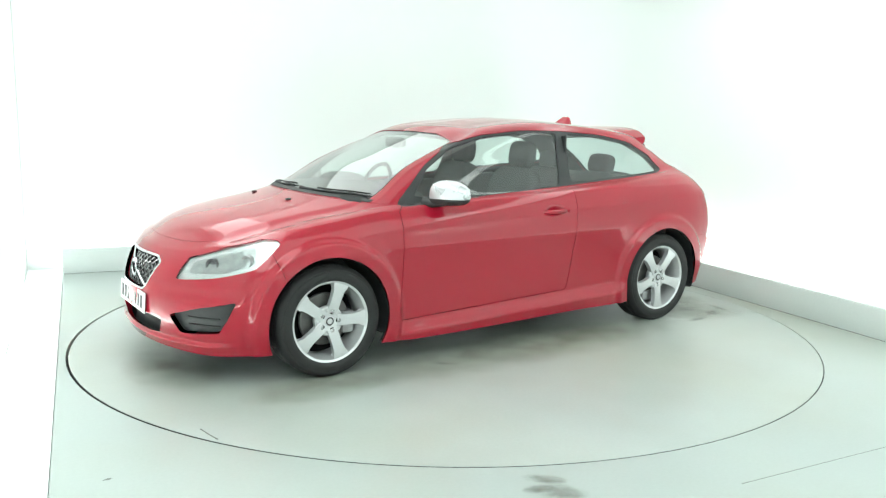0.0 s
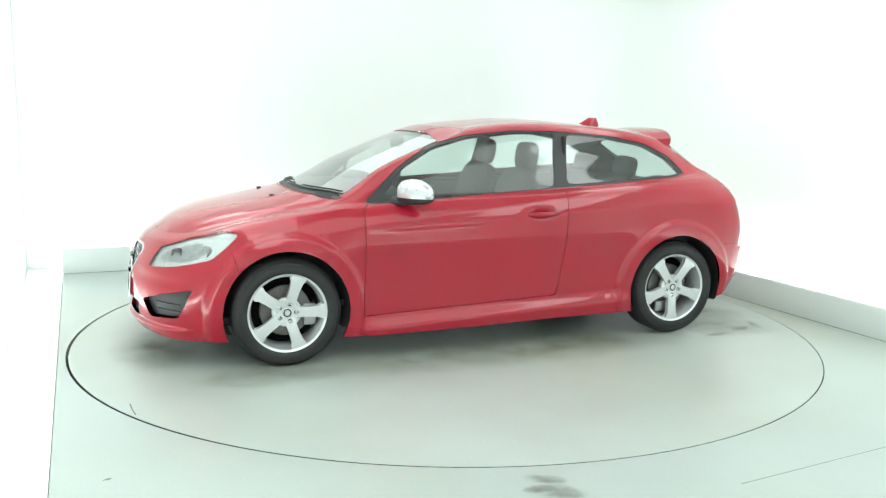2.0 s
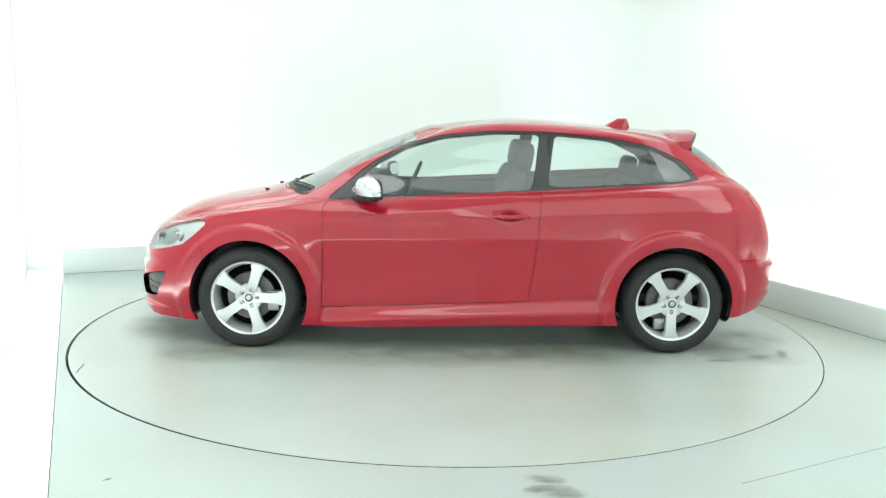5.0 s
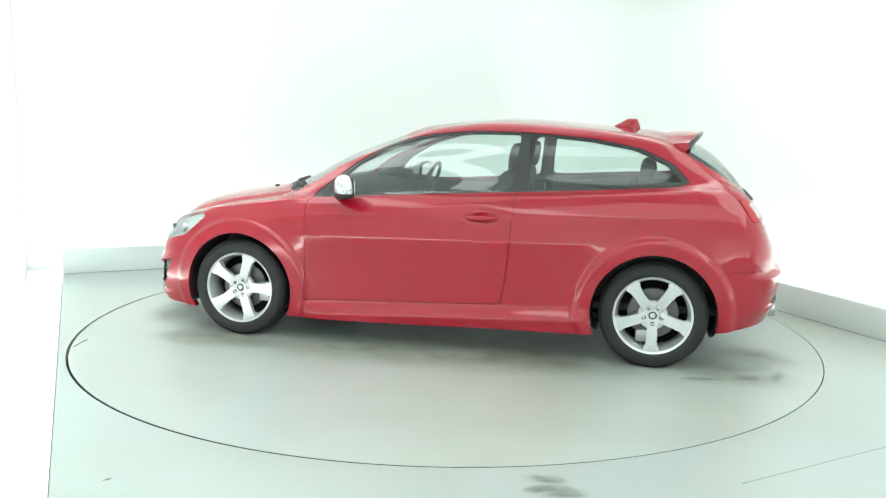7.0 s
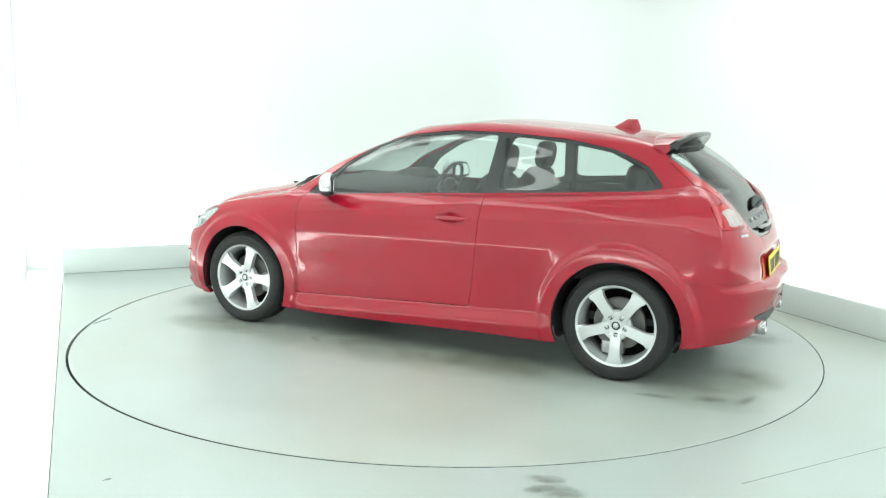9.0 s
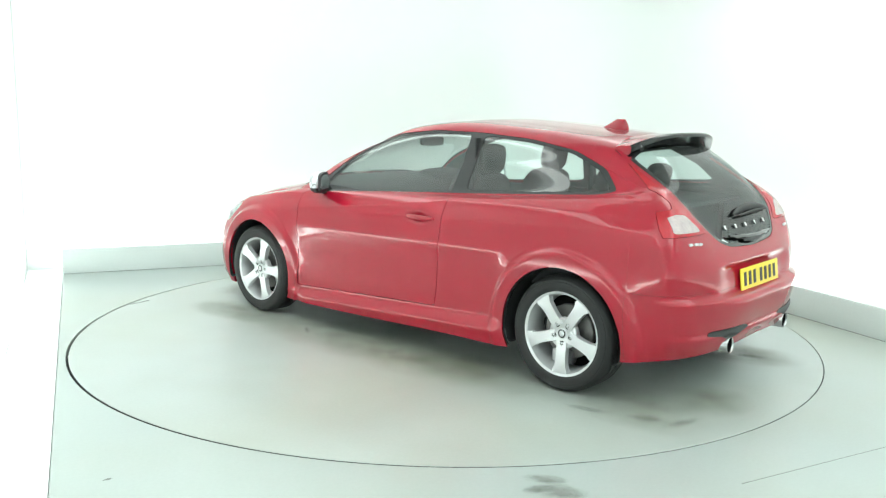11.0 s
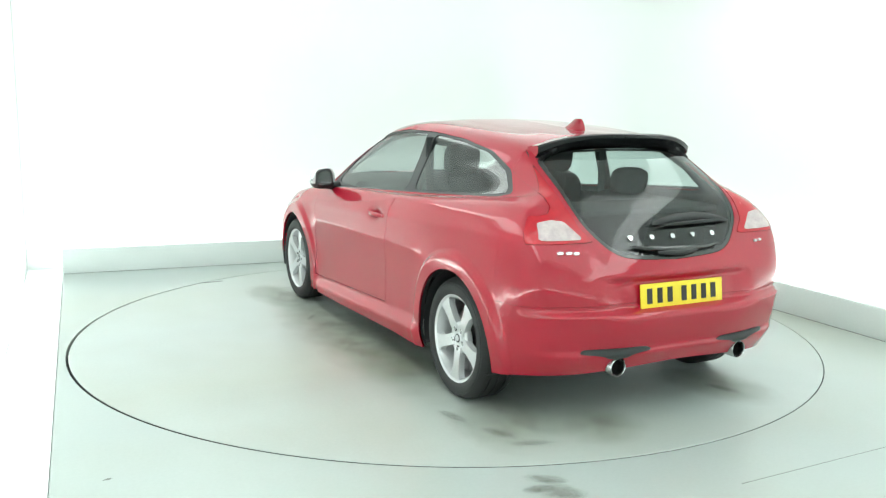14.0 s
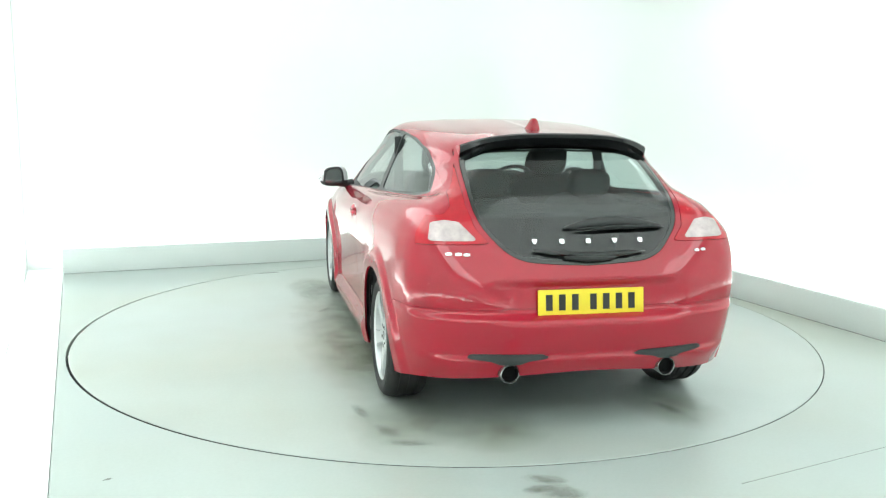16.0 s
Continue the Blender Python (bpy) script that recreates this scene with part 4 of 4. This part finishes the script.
def rear_fittings():
    # wiper, its arm and the pull handle on the glass
    def blob(name, y0, y1, z0, z1, thick, mat, label, arch=0.0, lift=0.0):
        bm = bmesh.new()
        n = 22
        rows = []
        for k in range(n + 1):
            q = k / n
            y = y0 + (y1 - y0) * q
            t = math.sin(math.pi * min(1, max(0.02, q))) ** 0.45
            zc = z0 + (z1 - z0) * q + arch * math.sin(math.pi * q)
            ring = []
            for j in range(10):
                a = 2 * math.pi * j / 10
                p, nn = rear_skin(y, zc + thick * t * math.sin(a))
                ring.append(bm.verts.new(p + nn * (lift + 0.012 + 0.016 * t * math.cos(a))))
            rows.append(ring)
        for p, q in zip(rows, rows[1:]):
            for j in range(10):
                bm.faces.new((p[j], p[(j + 1) % 10], q[(j + 1) % 10], q[j]))
        bm.faces.new(rows[0][::-1])
        bm.faces.new(rows[-1])
        return part(name, bm, mat, car, label)

    blob("rear_wiper", 0.10, -0.42, 0.948, 0.945, 0.020, BLACK_PLASTIC, "black rear wiper", 0.028)
    blob("rear_wiper_blade", 0.07, -0.40, 0.935, 0.945, 0.007, BLACK_PLASTIC, "rubber wiper blade", 0.004, 0.01)
    blob("tailgate_handle", 0.26, -0.30, 0.850, 0.842, 0.013, BLACK_GLOSS, "black tailgate pull", -0.016)
    blob("tailgate_button", 0.12, -0.15, 0.822, 0.820, 0.012, BLACK_PLASTIC, "black release pad", -0.006)
    for k in range(5):
        y = 0.245 - 0.131 * k
        p, n = rear_skin(y, 0.893)
        shape = [(-.015, .011), (.015, .011), (.004, -.011), (-.004, -.011)] if k in (0, 3) else [(-.011, -.011), (.011, -.011), (.011, .011), (-.011, .011)]
        bm = prism(rounded([(c * 1.1, d * 1.1) for c, d in shape], 0.6), -0.003, 0.003)
        part("badge_mark", bm, CHROME, car, "small chrome badge mark", m=Matrix.Translation(p + n * 0.005) @ n.to_track_quat("Y", "Z").to_matrix().to_4x4())
    for y, z, w, h in ((0.655, 0.846, .031, .014), (0.615, 0.845, .031, .014), (0.575, 0.844, .031, .014), (-0.575, 0.844, .024, .014), (-0.606, 0.845, .024, .014)):
        p, n = rear_skin(y, z)
        bm = prism(rounded([(-w / 2, -h / 2), (w / 2, -h / 2), (w / 2, h / 2), (-w / 2, h / 2)], 0.7), -0.003, 0.003)
        part("badge_bar", bm, SILVER, car, "chrome badge bar", m=Matrix.Translation(p + n * 0.003) @ n.to_track_quat("Y", "Z").to_matrix().to_4x4())
    # number plates: their characters stand as plain bars
    p, n = rear_skin(0, 0.64)
    rear_x = p.x - 0.017
    plate("rear_number_plate", rear_x, 0.630, 0.52, 0.118, PLATE_YELLOW, -1, "yellow rear number plate")
    part("plate_lamp_strip", box(0.02, 0.17, 0.012, (rear_x + 0.004, 0, 0.560), 0.003), CHROME, car)
    front_x = front_skin(0, 0.42)[0].x + 0.012
    plate("front_number_plate", front_x - 0.017, 0.398, 0.52, 0.115, PLATE_WHITE, 1, "white front number plate")
    for sgn in (1, -1):
        slot = rounded([(.20, .380), (.31, .366), (.345, .350), (.435, .350), (.47, .366), (.585, .380), (.57, .402), (.24, .400)], 0.4)
        panel("exhaust_slot", region(inside(YZ, slot), behind(-1.5)), BLACK_PLASTIC, car, "black slot over the exhaust", sides=(sgn,), lift=0.003, lip=0.003)
        tip = lathe([(0.038, -0.10), (0.038, 0.060), (0.042, 0.066), (0.046, 0.060), (0.046, -0.10)], 32)
        pipe = part("exhaust_tip", tip, PIPE_STEEL, car, "round steel exhaust tip", m=pose(rear_skin(0.39, 0.32)[0].x + 0.046, sgn * 0.388, 0.306, 0, 0, 90))
        # a black plug, the shade inside the pipe put into its colour
        part("bore", lathe([(0.0, 0.030), (0.0372, 0.030), (0.0372, 0.058), (0.0375, 0.058)], 24), SHADE_BLACK, pipe, "dark bore")


def plate(name, x, z, w, h, mat, facing, label):
    ob = part(name, box(0.006, w, h, (0, 0, 0), 0.002), mat, car, label, m=pose(x, 0, z, 0, 7 if facing == -1 else -4, 0))
    ch = w / 9.2
    for k in range(7):
        y = (k - 3) * ch * 1.12 + (0.5 * ch if k > 3 else -0.25 * ch) * 0.6
        part("character_bar", box(0.002, ch * 0.56, h * 0.62, (facing * 0.0045, -y * facing, 0)), PLATE_INK, ob, smooth=False)


rear_fittings()


def front_fittings():
    # diagonal mesh and bar in the grille, a plain round badge
    x0 = front_skin(0.0, 0.58)[0].x
    for k in range(-9, 10):
        for lean in (1, -1):
            pts = []
            for i in range(8):
                z = 0.475 + 0.18 * i / 7
                y = k * 0.052 + lean * (z - 0.58) * 1.2
                half = 0.20 + (z - 0.465) * 0.38
                if abs(y) < half and z < 0.66:
                    pts.append((front_skin(y, z)[0].x - 0.022, y, z))
            if len(pts) > 1:
                part("grille_bar", tube(pts, 0.0055, 6), BLACK_GLOSS, car)
    badge = lathe([(0.036, -0.010), (0.038, 0.000), (0.046, 0.004), (0.054, 0.000), (0.056, -0.010)], 32)
    part("badge_disc", badge, CHROME, car, "round chrome ring badge", m=pose(x0 + 0.0, 0, 0.567, 0, 0, 90) @ pose(0, 0, 0, 0, 0, 0))
    bar = [(front_skin(q, 0.567 - q * 0.40)[0] + Vector((-0.008, 0, 0))) for q in (-0.20, -0.1, 0, 0.1, 0.20)]
    part("badge_slash", tube(bar, 0.008, 8), CHROME, car, "diagonal chrome bar")
    for sgn in (1, -1):
        # projector units inside the headlamp
        for x, z, r in ((1.915, 0.663, 0.038), (1.765, 0.690, 0.032)):
            p, n = side_skin(x, z, sgn)
            m = Matrix.Translation(p - n * 0.019) @ Vector((0.8, sgn * 0.6, 0)).to_track_quat("Y", "Z").to_matrix().to_4x4()
            part("lamp_unit", lathe([(0.0, 0.006), (r * 0.5, 0.004), (r * 0.62, 0.0), (r * 0.7, 0.012), (r, 0.016), (r * 1.02, 0.0), (r * 0.9, -0.03)], 28), DISC_STEEL if x < 1.8 else DARK_METAL, car, "round headlamp unit", m=m)
        for z in (0.335, 0.375):
            pts = [uv_skin(u, z, sgn) for u in (0.60, 0.68, 0.76, 0.84)]
            part("insert_slat", tube([p - n * 0.030 for p, n in pts], 0.004, 6), BLACK_PLASTIC, car)
        # washer jets, wipers
        q, nn = top_skin(1.30, sgn * 0.27)
        part("washer_jet", box(0.03, 0.02, 0.012, (0, 0, 0), 0.004), BLACK_PLASTIC, car, m=Matrix.Translation(q + nn * 0.004))
    cowl = region(lambda A: 6.955 - A[:, 7], lambda A: A[:, 7] - 7.03, lambda A: A[:, 6] - 1.05)
    panel("scuttle", cowl, BLACK_PLASTIC, car, "black plastic scuttle under the screen", sides=(1, -1), lift=0.003, lip=0.01)
    for u0, u1, v0, v1, sgn in ((0.10, 0.86, 7.05, 7.08, 1), (0.74, 0.06, 7.05, 7.07, -1)):
        pts = []
        for k in range(9):
            q = k / 8
            p, n = on_skin([6, 7], u0 + (u1 - u0) * q, v0 + (v1 - v0) * q, lambda A: A[:, 0] > 0.2)
            p, n = Vector((p.x, sgn * p.y, p.z)), Vector((n.x, sgn * n.y, n.z))
            pts.append(p + n * (0.005 + 0.004 * math.sin(math.pi * q)))
        part("wiper_arm", tube(pts, [0.013] + [0.009] * 3 + [0.007] * 5, 8), BLACK_PLASTIC, car, "black wiper")
        part("wiper_blade", tube([p + Vector((-0.025, 0, 0.010)) for p in pts[2:]], 0.005, 6), RUBBER, car)


front_fittings()


# ---- cabin ----
def cushion(sx, sy, sz, k=0.55):
    bm = bmesh.new()
    bmesh.ops.create_uvsphere(bm, u_segments=28, v_segments=18, radius=1)
    for v in bm.verts:
        f = lambda c: math.copysign(abs(c) ** k, c)
        v.co = (f(v.co.x) * sx, f(v.co.y) * sy, f(v.co.z) * sz)
    return bm


def seat(x, y, z, back, head, lean):
    s = hang("seat", None, car, "dark cloth seat with a tall headrest")
    s.matrix_basis = pose(x, y, z)
    part("cushion", cushion(0.27, 0.25, 0.09), SEAT_CLOTH, s, m=pose(0.10, 0, 0))
    part("backrest", cushion(0.075, 0.245, back / 2, 0.5), SEAT_CLOTH, s, m=pose(-0.14, 0, 0.03, 0, lean, 0) @ pose(0, 0, 0, 0, -2 * lean, 0) @ pose(0, 0, back / 2))
    top = Vector((-0.14, 0, 0.03)) + Vector((-math.sin(radians(lean)), 0, math.cos(radians(lean)))) * (back + head * 0.48)
    part("headrest", cushion(0.052, 0.118, head / 2, 0.6), SEAT_CLOTH, s, m=pose(top.x, 0, top.z, 0, -lean * 0.5, 0))
    for yy in (-0.05, 0.05):
        part("headrest_post", tube([(top.x - 0.0, yy, top.z - head * 0.4), (top.x + 0.02, yy, top.z - head * 0.8)], 0.007, 6), DARK_METAL, s)


for sgn in (1, -1):
    seat(-0.08, sgn * 0.355, 0.50, 0.60, 0.19, 17)
    seat(-0.86, sgn * 0.29, 0.52, 0.54, 0.15, 24)
part("dashboard", cushion(0.34, 0.70, 0.13, 0.5), LINING, car, "dark dashboard", m=pose(0.80, 0, 0.88))
part("dash_hood", cushion(0.12, 0.19, 0.07, 0.6), LINING, car, m=pose(0.62, -0.36, 0.98))
part("centre_console", box(0.9, 0.2, 0.35, (0.15, 0, 0.55), 0.04), LINING, car)
part("cabin_floor", box(2.9, 1.45, 0.05, (-0.3, 0, 0.33), 0.02), LINING, car)
part("parcel_shelf", box(0.42, 1.12, 0.03, (-1.46, 0, 0.985), 0.01), LINING, car, "dark parcel shelf")
ring = tube([(0.185 * math.cos(a) * 0.0, 0.185 * math.cos(a), 0.185 * math.sin(a)) for a in (2 * math.pi * k / 36 for k in range(37))], 0.014, 8)
sw = part("steering_wheel", ring, BLACK_PLASTIC, car, "black steering wheel", m=pose(0.36, -0.36, 0.93, 0, -24, 0))
part("boss", cushion(0.03, 0.07, 0.06, 0.7), BLACK_PLASTIC, sw)
for a in (0, 180, 270):
    part("wheel_spoke", tube([(0, 0, 0), (0, 0.18 * math.cos(radians(a)), 0.18 * math.sin(radians(a)))], 0.016, 8), BLACK_PLASTIC, sw)
part("rear_view_mirror", cushion(0.02, 0.12, 0.035, 0.5), BLACK_PLASTIC, car, "interior mirror", m=pose(0.40, 0, 1.27, 0, 0, 0))
for sgn in (1, -1):
    part("door_card", box(1.25, 0.05, 0.45, (0.15, sgn * 0.765, 0.72), 0.02), LINING, car, "dark door lining")
    part("rear_side_card", box(1.0, 0.10, 0.45, (-1.0, sgn * 0.70, 0.76), 0.03), LINING, car)
    part("seat_belt", box(0.012, 0.05, 0.42, (-0.545, sgn * 0.64, 1.12), 0.002), LINING, car)

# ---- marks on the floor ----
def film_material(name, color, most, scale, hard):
    """Film for stains, mud and brownish patches: thin in the middle, broken up by noise and fading out at its edge."""
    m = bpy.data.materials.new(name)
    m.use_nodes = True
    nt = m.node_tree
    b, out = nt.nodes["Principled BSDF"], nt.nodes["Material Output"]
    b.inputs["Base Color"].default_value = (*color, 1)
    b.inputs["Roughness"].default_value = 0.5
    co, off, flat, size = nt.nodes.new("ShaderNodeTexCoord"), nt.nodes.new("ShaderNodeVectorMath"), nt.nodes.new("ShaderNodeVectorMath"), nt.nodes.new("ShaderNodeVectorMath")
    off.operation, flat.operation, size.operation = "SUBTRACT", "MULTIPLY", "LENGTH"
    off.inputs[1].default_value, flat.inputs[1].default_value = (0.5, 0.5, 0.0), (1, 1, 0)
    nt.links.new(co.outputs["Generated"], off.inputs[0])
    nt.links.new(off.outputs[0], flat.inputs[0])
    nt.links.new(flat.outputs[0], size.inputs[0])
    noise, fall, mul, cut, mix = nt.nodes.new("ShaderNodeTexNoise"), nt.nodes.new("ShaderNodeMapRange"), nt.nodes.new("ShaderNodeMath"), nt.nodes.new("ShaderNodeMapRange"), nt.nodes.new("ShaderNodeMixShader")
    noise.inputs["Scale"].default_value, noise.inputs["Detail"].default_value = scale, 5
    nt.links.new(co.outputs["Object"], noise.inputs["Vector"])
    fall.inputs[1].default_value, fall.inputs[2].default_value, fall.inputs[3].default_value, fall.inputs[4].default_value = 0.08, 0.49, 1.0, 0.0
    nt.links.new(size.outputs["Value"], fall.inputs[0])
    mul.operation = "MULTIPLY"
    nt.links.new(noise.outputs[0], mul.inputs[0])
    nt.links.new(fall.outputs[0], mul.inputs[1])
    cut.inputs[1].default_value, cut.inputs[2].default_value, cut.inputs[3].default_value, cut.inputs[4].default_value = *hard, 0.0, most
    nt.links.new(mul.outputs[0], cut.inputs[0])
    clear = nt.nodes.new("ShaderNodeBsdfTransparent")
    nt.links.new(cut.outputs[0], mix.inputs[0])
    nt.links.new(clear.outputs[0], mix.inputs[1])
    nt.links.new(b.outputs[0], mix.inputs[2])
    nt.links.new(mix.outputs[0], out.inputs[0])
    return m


BROWNISH = film_material("brownish_film", (0.27, 0.27, 0.19), 0.42, 5.0, (0.08, 0.60))
DAMP = film_material("damp_film", (0.22, 0.235, 0.20), 0.50, 22.0, (0.10, 0.46))

MUD = film_material("mud_film", (0.21, 0.225, 0.18), 0.32, 40.0, (0.12, 0.50))


def smear(name, x, y, rx, ry, turn, mat, parent, label, z):
    bm = bmesh.new()
    n = 36
    bm.faces.new([bm.verts.new((rx * math.cos(2 * math.pi * k / n), ry * math.sin(2 * math.pi * k / n), 0)) for k in range(n)])
    return part(name, bm, mat, parent, label, m=pose(x, y, z, 0, 0, turn), smooth=False)


for k, (x, y, rx, ry, turn) in enumerate(((0.42, -2.56, .125, .060, -8), (0.47, -2.68, .15, .10, -20), (0.37, -2.66, .08, .05, 30))):
    tagged(smear("floor_stain", x, y, rx, ry, turn, DAMP, None, "", 0.0015 + 0.0006 * k), "dried grey-brown stain on the painted floor", "stain", "stains by the turntable")
for ob in blotch("floor_chip", 9, [(-1.35, -2.64, .030, .013, .8)], SCUFF, None, ""):
    tagged(ob, "small dark chip in the painted floor", "floor chip")
# faint brownish patches along the car's sides and ends
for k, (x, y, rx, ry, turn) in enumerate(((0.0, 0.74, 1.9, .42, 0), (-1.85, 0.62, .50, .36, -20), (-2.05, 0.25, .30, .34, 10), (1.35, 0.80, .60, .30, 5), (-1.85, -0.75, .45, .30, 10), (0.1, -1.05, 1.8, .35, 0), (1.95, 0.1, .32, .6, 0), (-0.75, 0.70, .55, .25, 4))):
    smear("brownish_patch", x, y, rx, ry, turn, BROWNISH, turntable, "faint brownish patch", 0.0012 + 0.0005 * k)
blotch("scuff", 12, [(0.57, 0.79, .07, .018, -.6), (0.50, 0.84, .04, .012, -.5)], SCUFF, turntable, "dark scuff mark", 0.006)
for k, (x, y, rx, ry, turn) in enumerate(((-2.12, 0.66, .15, .05, 75), (-1.95, 0.74, .13, .05, 30), (-1.67, 0.83, .16, .05, 10), (-1.90, -0.72, .13, .05, 18))):
    smear("dried_mud", x, y, rx, ry, turn, MUD, turntable, "small patch of dried mud", 0.0056 + 0.0004 * k)
part("scratch", tube([(2.109, 1.08, 0.0005), (2.098, 1.17, 0.0005), (2.084, 1.245, 0.0005)], 0.0035, 5), SCUFF, turntable, "dark scratch near the rim")
seam = new("floor_seam", None)
tagged(seam, "thin dark joint in the painted floor", kind="structure")
seam.matrix_basis = ROOM
part("joint", tube([(0.085, -2.842, -0.0012), (0.99, -2.776, -0.0012), (U1 - 0.01, -2.66, -0.0012)], 0.0024, 6), SCUFF, seam)


# ---- motion ----
def motions():
    rows_table, rows_car = [], []
    for k in range(17):
        t = float(k)
        turn = 214.225 - 6.61875 * t - 0.018932 * t * t
        rows_table.append((t, pose(0, 0, 0, 0, 0, turn)))
        rows_car.append((t, pose(0, 0, 0, 0, 0, turn) @ pose(-0.0832, -0.181, 0.001)))
    walk(turntable, rows_table)
    walk(car, rows_car)


motions()
